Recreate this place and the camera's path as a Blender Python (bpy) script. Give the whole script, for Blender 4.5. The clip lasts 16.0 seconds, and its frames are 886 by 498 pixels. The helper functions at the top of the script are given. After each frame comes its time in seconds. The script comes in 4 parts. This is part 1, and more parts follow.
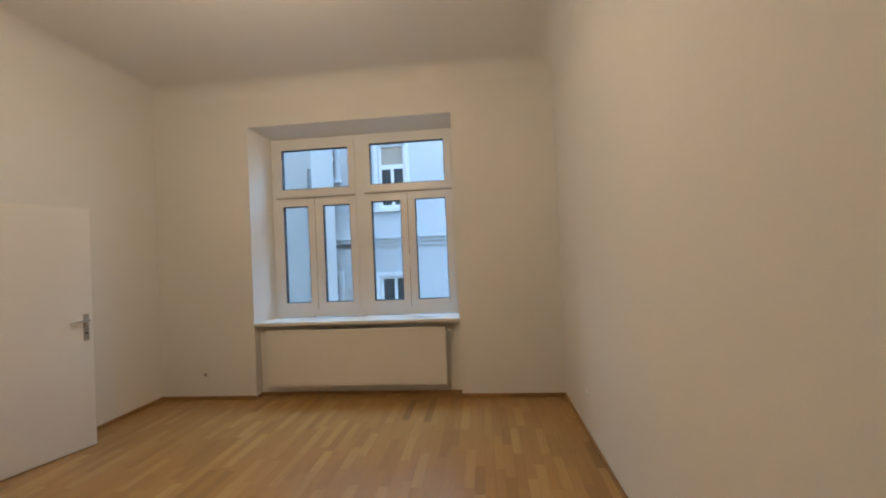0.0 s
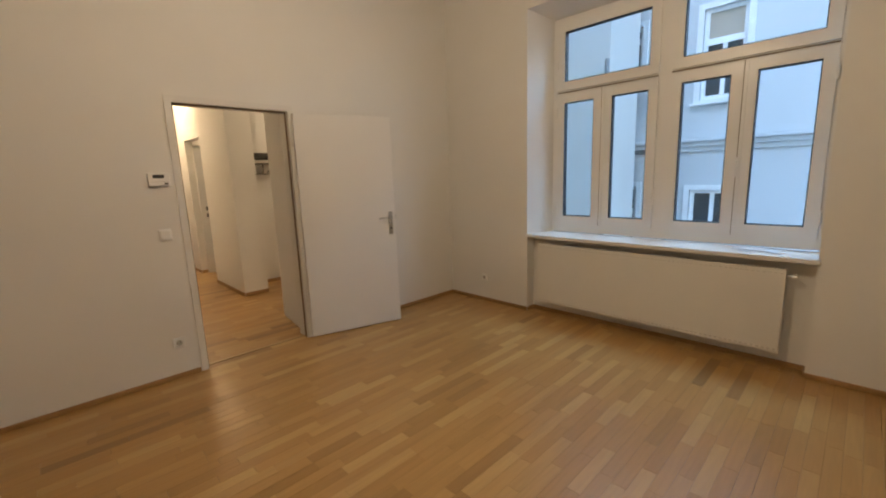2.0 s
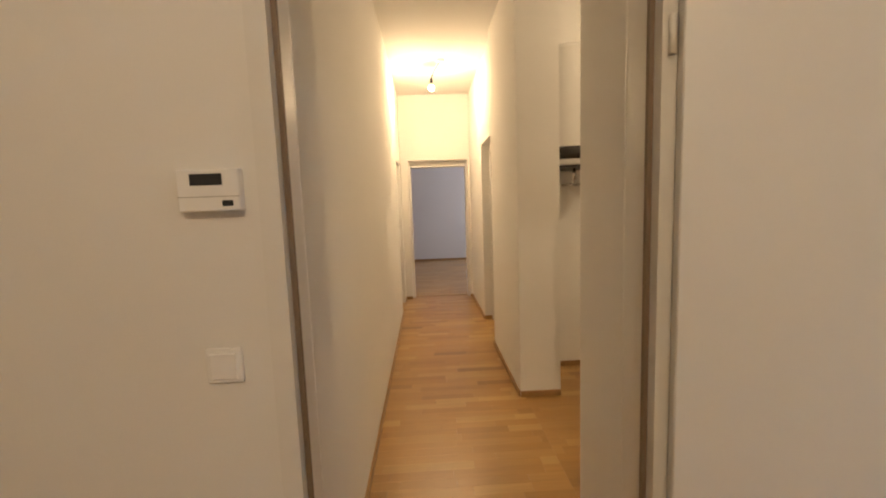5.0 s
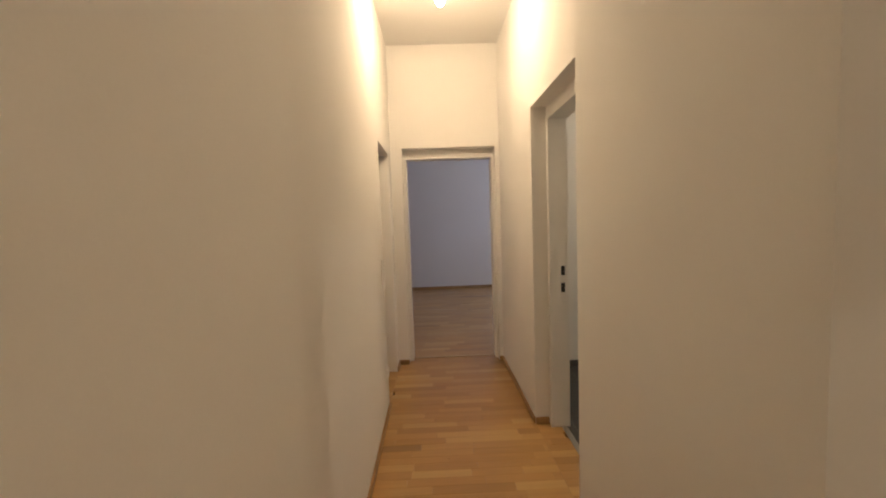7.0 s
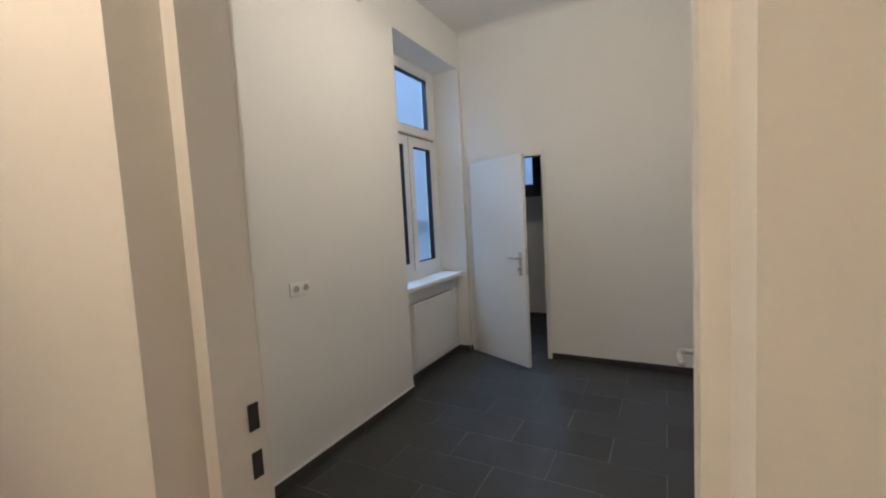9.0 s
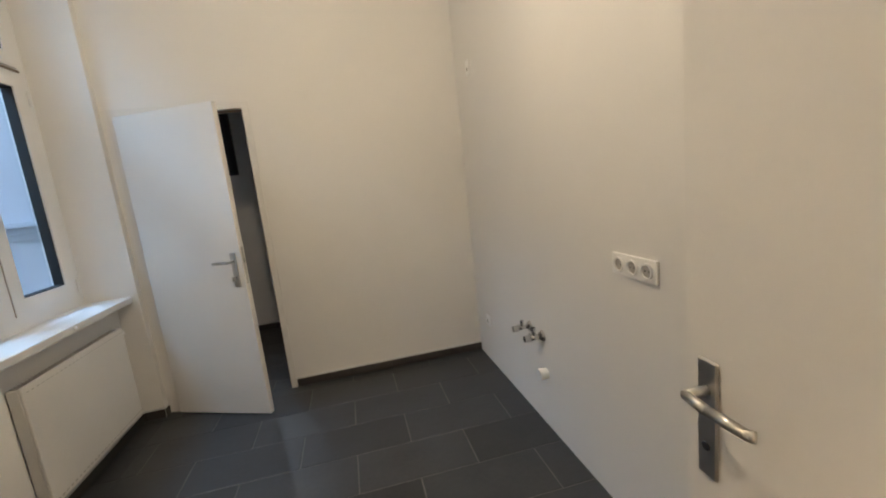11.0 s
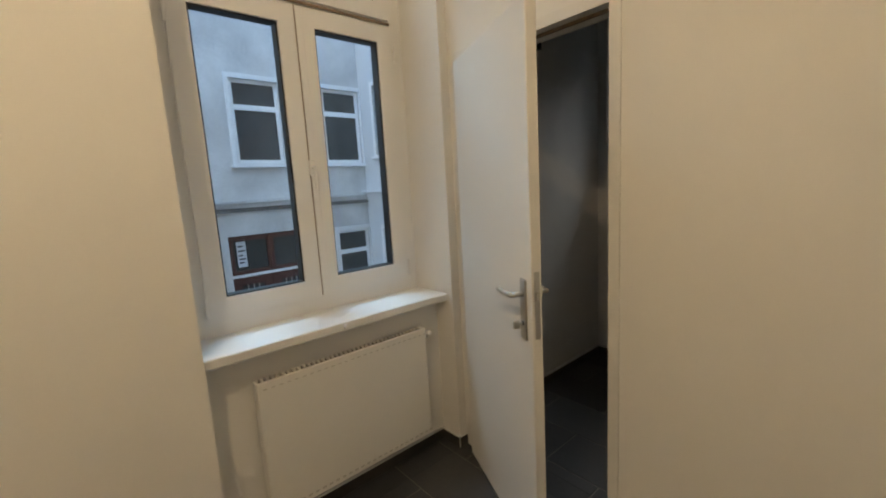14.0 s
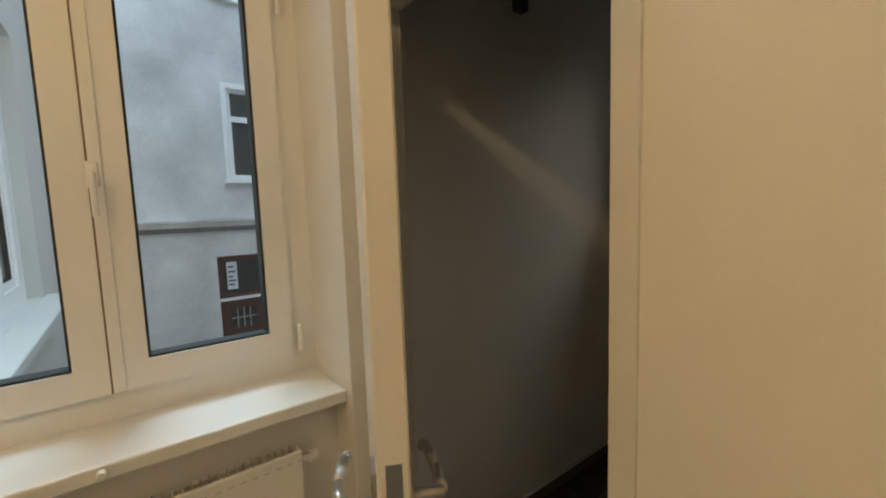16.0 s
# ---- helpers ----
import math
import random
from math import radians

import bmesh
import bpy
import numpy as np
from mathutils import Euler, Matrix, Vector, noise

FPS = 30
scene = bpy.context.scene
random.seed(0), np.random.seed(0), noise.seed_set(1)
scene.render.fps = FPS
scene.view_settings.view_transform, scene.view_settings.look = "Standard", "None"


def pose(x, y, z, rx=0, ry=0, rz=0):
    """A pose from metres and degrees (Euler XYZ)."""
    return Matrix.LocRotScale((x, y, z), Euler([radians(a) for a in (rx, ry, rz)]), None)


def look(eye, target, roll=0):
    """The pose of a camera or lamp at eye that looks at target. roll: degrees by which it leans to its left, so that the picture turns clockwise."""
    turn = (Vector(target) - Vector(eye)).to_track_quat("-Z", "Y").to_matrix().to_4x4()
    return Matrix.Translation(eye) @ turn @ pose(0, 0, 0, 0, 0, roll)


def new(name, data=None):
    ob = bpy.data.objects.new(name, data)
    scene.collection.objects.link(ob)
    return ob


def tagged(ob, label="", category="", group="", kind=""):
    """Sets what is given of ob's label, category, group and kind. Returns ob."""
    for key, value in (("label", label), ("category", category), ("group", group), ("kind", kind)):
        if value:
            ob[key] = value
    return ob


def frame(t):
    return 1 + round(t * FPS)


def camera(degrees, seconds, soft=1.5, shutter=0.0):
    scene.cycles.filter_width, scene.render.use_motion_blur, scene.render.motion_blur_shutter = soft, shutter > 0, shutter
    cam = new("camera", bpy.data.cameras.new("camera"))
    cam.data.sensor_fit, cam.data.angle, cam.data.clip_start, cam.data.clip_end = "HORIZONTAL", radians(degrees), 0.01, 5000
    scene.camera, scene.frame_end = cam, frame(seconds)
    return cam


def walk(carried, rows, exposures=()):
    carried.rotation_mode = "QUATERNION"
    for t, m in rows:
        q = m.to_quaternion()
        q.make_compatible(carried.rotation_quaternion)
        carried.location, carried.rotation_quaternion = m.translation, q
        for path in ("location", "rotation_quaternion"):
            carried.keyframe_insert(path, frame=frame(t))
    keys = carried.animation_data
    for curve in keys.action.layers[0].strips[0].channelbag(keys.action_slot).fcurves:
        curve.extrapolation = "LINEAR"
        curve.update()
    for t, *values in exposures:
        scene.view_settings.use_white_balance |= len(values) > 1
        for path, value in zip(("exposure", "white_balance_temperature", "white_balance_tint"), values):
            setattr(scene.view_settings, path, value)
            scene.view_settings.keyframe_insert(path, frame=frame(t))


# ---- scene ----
cam = camera(94.3, 16.0, soft=2.0)
PATH = [
    (0, (3.579, -1.464, 1.471), (3.385, 0.527, 1.495), -2.5),
    (0.5, (3.713, -1.347, 1.481), (3.313, 0.57, 1.886), -0.6),
    (1, (3.801, -1.205, 1.475), (3.056, 0.632, 1.737), -0.5),
    (1.5, (3.748, -1.026, 1.438), (2.617, 0.607, 1.201), -2.6),
    (2, (3.469, -0.766, 1.424), (2.057, 0.607, 1.074), -2.0),
    (2.5, (3.127, -0.558, 1.397), (1.476, 0.528, 1.087), -1.6),
    (3, (2.779, -0.265, 1.406), (0.921, 0.429, 1.149), -0.9),
    (3.5, (2.326, -0.01, 1.438), (0.393, 0.431, 1.181), -1.5),
    (4, (1.877, 0.254, 1.43), (-0.104, 0.387, 1.194), -1.7),
    (6.3, (-0.491, 0.326, 1.395), (-2.481, 0.369, 1.201), -2.5),
    (6.5, (-0.719, 0.315, 1.389), (-2.712, 0.356, 1.218), -2.8),
    (7, (-1.318, 0.337, 1.402), (-3.312, 0.383, 1.252), -2.0),
    (7.5, (-1.911, 0.301, 1.428), (-3.879, 0.626, 1.277), -2.2),
    (8, (-2.429, 0.374, 1.413), (-4.279, 1.125, 1.299), -2.8),
    (8.5, (-2.851, 0.471, 1.429), (-4.392, 1.74, 1.305), -2.6),
    (9, (-3.108, 0.597, 1.458), (-4.063, 2.347, 1.306), -3.1),
    (9.5, (-3.281, 0.836, 1.462), (-3.681, 2.79, 1.32), -2.8),
    (10, (-3.502, 1.101, 1.416), (-3.46, 3.095, 1.272), -2.8),
    (10.2, (-3.58, 1.209, 1.422), (-3.362, 3.188, 1.238), -3.1),
    (12.3, (-3.562, 2.045, 1.355), (-3.081, 3.939, 0.93), -7.0),
    (12.5, (-3.524, 2.18, 1.38), (-3.214, 4.111, 0.963), -6.7),
    (13, (-3.416, 2.52, 1.368), (-3.809, 4.452, 1.03), -5.0),
    (13.5, (-3.463, 2.865, 1.428), (-4.449, 4.572, 1.087), -2.7),
    (14, (-3.424, 3.16, 1.429), (-4.924, 4.448, 1.131), -3.3),
    (14.5, (-3.366, 3.404, 1.449), (-5.114, 4.337, 1.175), -3.1),
    (15, (-3.432, 3.591, 1.426), (-5.191, 4.503, 1.154), -3.0),
    (15.5, (-3.654, 3.826, 1.445), (-5.331, 4.882, 1.176), -3.1),
    (16, (-3.834, 4.042, 1.43), (-5.414, 5.242, 1.236), -1.9),
]
walk(cam, [(t, look(eye, target, roll)) for t, eye, target, roll in PATH],
     exposures=[(0, 2.62, 6200, 10), (0.5, 2.48, 6200, 10), (1, 2.55, 6250, 10), (2, 2.62, 6400, 10), (3, 2.9, 6900, 10), (4.2, 2.9, 6900, 10), (6.3, 2.4, 6300, 12), (7.5, 2.2, 5900, 12),
                (8.5, 2.25, 5200, 12), (9.5, 2.5, 5600, 11), (10.2, 2.55, 5900, 10), (12.5, 3.05, 6300, 13), (13.3, 2.6, 6900, 12), (14, 2.5, 7200, 10), (15.5, 2.5, 7800, 10), (16, 2.48, 9000, 10)])

# ---- world and lamps ----
world = bpy.data.worlds.new("sky")
scene.world = world
world.use_nodes = True
wn = world.node_tree.nodes
sky = wn.new("ShaderNodeTexSky")
sky.sky_type = "NISHITA"
sky.sun_disc = False
sky.sun_elevation = radians(42)
sky.sun_rotation = radians(200)
sky.air_density, sky.dust_density, sky.ozone_density = 1.2, 0.6, 5.0
wn["Background"].inputs[1].default_value = 0.13
world.node_tree.links.new(sky.outputs[0], wn["Background"].inputs[0])

sun = new("sun", bpy.data.lights.new("sun", "SUN"))
sun.data.energy, sun.data.angle, sun.data.color = 0.55, radians(120), (0.42, 0.71, 1.0)
sun.matrix_world = look((0, 0, 20), (-3.5, 2.0, 0))

BULB_A = (2.23, 0.33, 2.87)
BULB_C = (-3.955, 0.433, 2.739)
BULB_D = (-1.20, 2.35, 2.70)
BULB_K = (-3.75, 2.75, 2.78)


def bulb_lamp(name, at, watts, colour):
    lamp = new(name, bpy.data.lights.new(name, "POINT"))
    lamp.data.energy, lamp.data.color, lamp.data.shadow_soft_size = watts, colour, 0.024
    lamp.matrix_world = pose(*at)


bulb_lamp("bulb_lamp_room", BULB_A, 8.0, (1.0, 0.76, 0.50))
bulb_lamp("bulb_lamp_corridor", BULB_C, 5.2, (1.0, 0.69, 0.39))
bulb_lamp("bulb_lamp_alcove", BULB_D, 2.3, (1.0, 0.71, 0.44))
bulb_lamp("bulb_lamp_kitchen", BULB_K, 4.8, (1.0, 0.79, 0.54))



def skylight(at, aim, wide, high, watts, colour):
    """An added area lamp that strengthens the sky's light into a window."""
    lamp = new("window_skylight", bpy.data.lights.new("window_skylight", "AREA"))
    lamp.data.shape, lamp.data.size, lamp.data.size_y = "RECTANGLE", wide, high
    lamp.data.energy, lamp.data.color = watts, colour
    lamp.matrix_world = look(at, aim)


skylight((-7.5, 2.98, 1.85), (-7.5, 0.0, 1.4), 2.0, 1.9, 5.0, (0.92, 0.88, 1.0))
skylight((2.3, 4.15, 4.1), (2.2, 1.6, 0.9), 2.4, 1.1, 24.0, (0.42, 0.70, 1.0))
skylight((-6.25, 4.0, 4.0), (-4.2, 3.95, 0.9), 1.5, 1.0, 19.0, (0.42, 0.70, 1.0))
skylight((-4.83, 7.1, 3.1), (-4.75, 5.2, 1.0), 0.7, 0.7, 13.0, (0.78, 0.88, 1.0))


# ---- materials ----
def material(name, colour, rough=0.6, metal=0.0, vary=0.06, scale=1.5, fine=60.0, bump=0.05, spec=0.5, coat=0.0, random_by=""):
    """A paint, stone or metal with slow and fine variation of colour and relief, at world size."""
    m = bpy.data.materials.new(name)
    m.use_nodes = True
    n, l = m.node_tree.nodes, m.node_tree.links
    b = n["Principled BSDF"]
    b.inputs["Roughness"].default_value, b.inputs["Metallic"].default_value = rough, metal
    b.inputs["Specular IOR Level"].default_value = spec
    b.inputs["Coat Weight"].default_value = coat
    geo = n.new("ShaderNodeNewGeometry")
    big, small = n.new("ShaderNodeTexNoise"), n.new("ShaderNodeTexNoise")
    big.inputs["Scale"].default_value, small.inputs["Scale"].default_value = scale, fine
    big.inputs["Detail"].default_value, small.inputs["Detail"].default_value = 5, 3
    mix = n.new("ShaderNodeMix")
    mix.data_type = "RGBA"
    for tex in (big, small):
        l.new(geo.outputs["Position"], tex.inputs["Vector"])
    add = n.new("ShaderNodeMath")
    add.operation = "MULTIPLY_ADD"
    add.inputs[1].default_value = 0.35
    l.new(small.outputs["Fac"], add.inputs[0])
    l.new(big.outputs["Fac"], add.inputs[2])
    ramp = n.new("ShaderNodeMapRange")
    ramp.inputs["From Min"].default_value, ramp.inputs["From Max"].default_value = 0.35, 1.0
    l.new(add.outputs[0], ramp.inputs["Value"])
    l.new(ramp.outputs["Result"], mix.inputs["Factor"])
    mix.inputs["A"].default_value = (*[c * (1 - vary) for c in colour], 1)
    mix.inputs["B"].default_value = (*[min(1, c * (1 + vary)) for c in colour], 1)
    last = mix.outputs["Result"]
    if random_by:
        src = n.new("ShaderNodeObjectInfo").outputs["Random"] if random_by == "object" else geo.outputs["Random Per Island"]
        hsv = n.new("ShaderNodeHueSaturation")
        mr = n.new("ShaderNodeMapRange")
        mr.inputs["To Min"].default_value, mr.inputs["To Max"].default_value = 0.8, 1.2
        l.new(src, mr.inputs["Value"])
        l.new(mr.outputs["Result"], hsv.inputs["Value"])
        l.new(last, hsv.inputs["Color"])
        last = hsv.outputs["Color"]
    l.new(last, b.inputs["Base Color"])
    rr = n.new("ShaderNodeMapRange")
    rr.inputs["To Min"].default_value, rr.inputs["To Max"].default_value = max(0.02, rough - 0.08), min(1, rough + 0.08)
    l.new(big.outputs["Fac"], rr.inputs["Value"])
    l.new(rr.outputs["Result"], b.inputs["Roughness"])
    if bump:
        bp = n.new("ShaderNodeBump")
        bp.inputs["Strength"].default_value, bp.inputs["Distance"].default_value = bump, 0.02
        l.new(add.outputs[0], bp.inputs["Height"])
        l.new(bp.outputs["Normal"], b.inputs["Normal"])
    return m


def parquet(name, random_by):
    """Oiled oak strips: the tone changes from strip to strip, with grain along the strip."""
    m = bpy.data.materials.new(name)
    m.use_nodes = True
    n, l = m.node_tree.nodes, m.node_tree.links
    b = n["Principled BSDF"]
    geo = n.new("ShaderNodeNewGeometry")
    rnd = n.new("ShaderNodeObjectInfo").outputs["Random"] if random_by == "object" else geo.outputs["Random Per Island"]
    off = n.new("ShaderNodeVectorMath")
    off.operation = "MULTIPLY_ADD"
    off.inputs[1].default_value = (17, 31, 7)
    comb = n.new("ShaderNodeCombineXYZ")
    for i in range(3):
        l.new(rnd, comb.inputs[i])
    l.new(comb.outputs[0], off.inputs[0])
    l.new(geo.outputs["Position"], off.inputs[2])
    squash = n.new("ShaderNodeVectorMath")
    squash.operation = "MULTIPLY"
    squash.inputs[1].default_value = (1.0, 0.07, 1.0)
    l.new(off.outputs[0], squash.inputs[0])
    grain = n.new("ShaderNodeTexNoise")
    grain.inputs["Scale"].default_value, grain.inputs["Detail"].default_value = 70, 6
    l.new(squash.outputs[0], grain.inputs["Vector"])
    slow = n.new("ShaderNodeTexNoise")
    slow.inputs["Scale"].default_value = 9
    l.new(squash.outputs[0], slow.inputs["Vector"])
    tone = n.new("ShaderNodeValToRGB")
    e = tone.color_ramp.elements
    e[0].position, e[0].color = 0.0, (0.27, 0.15, 0.05, 1)
    e[1].position, e[1].color = 1.0, (0.55, 0.345, 0.13, 1)
    e.new(0.02).color = (0.36, 0.195, 0.06, 1)
    e.new(0.15).color = (0.42, 0.232, 0.069, 1)
    e.new(0.75).color = (0.48, 0.275, 0.089, 1)
    l.new(rnd, tone.inputs["Fac"])
    mix = n.new("ShaderNodeMix")
    mix.data_type, mix.blend_type = "RGBA", "MULTIPLY"
    mix.inputs["Factor"].default_value = 0.55
    l.new(tone.outputs["Color"], mix.inputs["A"])
    dark = n.new("ShaderNodeMapRange")
    dark.inputs["From Min"].default_value, dark.inputs["From Max"].default_value = 0.3, 0.6
    dark.inputs["To Min"].default_value, dark.inputs["To Max"].default_value = 0.72, 1.05
    add = n.new("ShaderNodeMath")
    add.operation = "ADD"
    half = n.new("ShaderNodeMath")
    half.operation = "MULTIPLY"
    half.inputs[1].default_value = 0.5
    l.new(grain.outputs["Fac"], half.inputs[0])
    half2 = n.new("ShaderNodeMath")
    half2.operation = "MULTIPLY"
    half2.inputs[1].default_value = 0.5
    l.new(slow.outputs["Fac"], half2.inputs[0])
    l.new(half.outputs[0], add.inputs[0])
    l.new(half2.outputs[0], add.inputs[1])
    l.new(add.outputs[0], dark.inputs["Value"])
    l.new(dark.outputs["Result"], mix.inputs["B"])
    l.new(mix.outputs["Result"], b.inputs["Base Color"])
    rr = n.new("ShaderNodeMapRange")
    rr.inputs["To Min"].default_value, rr.inputs["To Max"].default_value = 0.24, 0.42
    l.new(slow.outputs["Fac"], rr.inputs["Value"])
    l.new(rr.outputs["Result"], b.inputs["Roughness"])
    b.inputs["Coat Weight"].default_value, b.inputs["Coat Roughness"].default_value = 0.25, 0.18
    bp = n.new("ShaderNodeBump")
    bp.inputs["Strength"].default_value, bp.inputs["Distance"].default_value = 0.05, 0.01
    l.new(grain.outputs["Fac"], bp.inputs["Height"])
    l.new(bp.outputs["Normal"], b.inputs["Normal"])
    return m


def glass_material(name, rough=0.0, tint=(1, 1, 1)):
    m = bpy.data.materials.new(name)
    m.use_nodes = True
    n, l = m.node_tree.nodes, m.node_tree.links
    n.remove(n["Principled BSDF"])
    clear, gloss, mix, facing = n.new("ShaderNodeBsdfTransparent"), n.new("ShaderNodeBsdfGlossy"), n.new("ShaderNodeMixShader"), n.new("ShaderNodeLayerWeight")
    facing.inputs["Blend"].default_value = 0.5
    power, keep = n.new("ShaderNodeMath"), n.new("ShaderNodeMath")
    power.operation, power.inputs[1].default_value = "POWER", 4.0
    keep.operation, keep.inputs[1].default_value, keep.inputs[2].default_value = "MULTIPLY_ADD", 0.55, 0.025
    gloss.inputs["Roughness"].default_value = rough
    clear.inputs["Color"].default_value = (*tint, 1)
    l.new(facing.outputs["Facing"], power.inputs[0])
    l.new(power.outputs[0], keep.inputs[0])
    l.new(keep.outputs[0], mix.inputs[0])
    l.new(clear.outputs[0], mix.inputs[1])
    l.new(gloss.outputs[0], mix.inputs[2])
    l.new(mix.outputs[0], n["Material Output"].inputs["Surface"])
    return m


def glow(name, colour, strength):
    m = bpy.data.materials.new(name)
    m.use_nodes = True
    b = m.node_tree.nodes["Principled BSDF"]
    b.inputs["Base Color"].default_value = (*colour, 1)
    b.inputs["Emission Color"].default_value = (*colour, 1)
    b.inputs["Emission Strength"].default_value = strength
    return m


WALL = material("matt_white_wall_paint", (0.80, 0.785, 0.755), 0.9, vary=0.03, scale=1.1, fine=180, bump=0.035, spec=0.25)
CEIL = material("matt_white_ceiling_paint", (0.80, 0.79, 0.77), 0.95, vary=0.03, scale=0.9, fine=150, bump=0.03, spec=0.2)
LACQUER = material("white_door_lacquer", (0.78, 0.765, 0.735), 0.42, vary=0.02, scale=2, fine=90, bump=0.01)
STEEL_PAINT = material("white_steel_frame_paint", (0.76, 0.745, 0.71), 0.38, vary=0.03, scale=3, fine=40, bump=0.015)
PVC = material("white_window_plastic", (0.82, 0.82, 0.81), 0.32, vary=0.015, scale=4, fine=60, bump=0.0)
SILL = material("white_sill_laminate", (0.80, 0.795, 0.78), 0.35, vary=0.03, scale=5, fine=120, bump=0.01)
ENAMEL = material("white_radiator_enamel", (0.79, 0.775, 0.735), 0.35, vary=0.02, scale=3, fine=50, bump=0.0)
GLOSSWHITE = material("glossy_white_enamel", (0.80, 0.79, 0.765), 0.16, vary=0.02, scale=3, fine=50, bump=0.0, coat=0.4)
SEAM = material("pressed_enamel_seam", (0.56, 0.54, 0.50), 0.5, vary=0.05)
# Greyed so that the shade in grilles and wells is in the colour.
GRILLE = material("shadowed_grille_steel", (0.42, 0.40, 0.37), 0.5, vary=0.1, scale=8)
PLASTIC = material("white_switch_plastic", (0.86, 0.855, 0.84), 0.35, vary=0.01, bump=0.0)
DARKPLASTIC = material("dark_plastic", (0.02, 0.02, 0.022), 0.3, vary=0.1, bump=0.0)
PANEL = material("smoked_display_panel", (0.03, 0.027, 0.024), 0.12, vary=0.1, bump=0.0, coat=0.3)
SEAL = material("brown_rubber_seal", (0.22, 0.16, 0.11), 0.7, vary=0.15, bump=0.0)
GASKET = material("black_glazing_gasket", (0.02, 0.022, 0.025), 0.6, vary=0.1, bump=0.0)
STEEL = material("brushed_steel", (0.55, 0.54, 0.52), 0.3, metal=1.0, vary=0.08, scale=6, fine=200, bump=0.02)
CHROME = material("worn_chrome", (0.62, 0.61, 0.6), 0.16, metal=1.0, vary=0.15, scale=30, fine=150, bump=0.02)
BRASS = material("brass_threshold", (0.50, 0.36, 0.20), 0.5, metal=0.6, vary=0.1, bump=0.01)
OAK = parquet("oiled_oak_strip", "object")
OAK_REST = parquet("oiled_oak_floor", "island")
OAKBASE = material("oak_skirting", (0.36, 0.21, 0.085), 0.45, vary=0.22, scale=6, fine=60, bump=0.03)
SUBFLOOR = material("dark_joint_filler", (0.10, 0.05, 0.02), 0.9)
TILE = material("anthracite_stone_tile", (0.045, 0.047, 0.050), 0.42, vary=0.28, scale=5, fine=40, bump=0.06, random_by="object")
GROUT = material("pale_grey_grout", (0.20, 0.19, 0.175), 0.9, vary=0.35, scale=10)
SLATE = material("dark_tile_skirting", (0.055, 0.050, 0.045), 0.4, vary=0.25, scale=6, bump=0.03)
CABLE = material("black_cable_sheath", (0.012, 0.011, 0.010), 0.5, bump=0.0)
BULBGLASS = glow("lit_bulb_glass", (1.0, 0.80, 0.52), 30)
PAPER = material("white_paper", (0.75, 0.77, 0.80), 0.8, vary=0.08, scale=30)
STUCCO = material("weathered_grey_stucco", (0.54, 0.535, 0.52), 0.95, vary=0.36, scale=1.1, fine=22, bump=0.35)
STUCCO_PALE = material("pale_painted_stucco", (0.52, 0.54, 0.55), 0.95, vary=0.07, scale=0.8, fine=30, bump=0.15)
STUCCO_PLAIN = material("plain_grey_render", (0.58, 0.57, 0.54), 0.95, vary=0.08, scale=0.7, fine=30, bump=0.15)
# Stucco darkened to paint the shade under a string course.
CORNICE_DARK = material("painted_cornice_shade", (0.17, 0.165, 0.16), 0.95, vary=0.3, scale=4, bump=0.2)
TRIM = material("white_stucco_surround", (0.72, 0.72, 0.71), 0.9, vary=0.08, scale=4, bump=0.1)
# Opaque pane: the darkness of the room behind is put into its colour.
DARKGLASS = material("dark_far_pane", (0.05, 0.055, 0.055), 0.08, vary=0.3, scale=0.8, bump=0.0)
BLIND = material("beige_roller_blind", (0.42, 0.36, 0.29), 0.8, vary=0.1, scale=3)
REDWOOD = material("red_brown_painted_wood", (0.085, 0.028, 0.020), 0.5, vary=0.25, scale=5, bump=0.05)
COURT = material("courtyard_concrete", (0.16, 0.16, 0.155), 0.95, vary=0.25, scale=1, bump=0.2)
ZINC = material("dull_zinc_pipe", (0.25, 0.26, 0.27), 0.5, metal=0.7, vary=0.2, scale=5)
ROOF = material("dark_roof_tiles", (0.09, 0.055, 0.045), 0.9, vary=0.25, scale=4, bump=0.2)
GLASS = glass_material("clear_pane")
FROST = glass_material("small_pane")


# ---- building helpers ----
def box(bm, x0, y0, z0, x1, y1, z1, bevel=0.0, seg=1):
    m = Matrix.Translation(((x0 + x1) / 2, (y0 + y1) / 2, (z0 + z1) / 2)) @ Matrix.Diagonal((abs(x1 - x0), abs(y1 - y0), abs(z1 - z0), 1))
    made = bmesh.ops.create_cube(bm, size=1, matrix=m)["verts"]
    if bevel:
        edges = list({e for v in made for e in v.link_edges})
        bmesh.ops.bevel(bm, geom=edges, offset=bevel, segments=seg, profile=0.5, affect="EDGES")
    return bm


def rod(bm, a, b, r, seg=14, r2=None):
    a, b = Vector(a), Vector(b)
    turn = (b - a).to_track_quat("Z", "Y").to_matrix().to_4x4()
    bmesh.ops.create_cone(bm, cap_ends=True, segments=seg, radius1=r, radius2=r if r2 is None else r2, depth=(b - a).length,
                          matrix=Matrix.Translation((a + b) / 2) @ turn)
    return bm


def tube(bm, points, r, seg=10):
    for a, b in zip(points, points[1:]):
        rod(bm, a, b, r, seg)
    for p in points[1:-1]:
        bmesh.ops.create_uvsphere(bm, u_segments=seg, v_segments=6, radius=r, matrix=Matrix.Translation(p))
    return bm


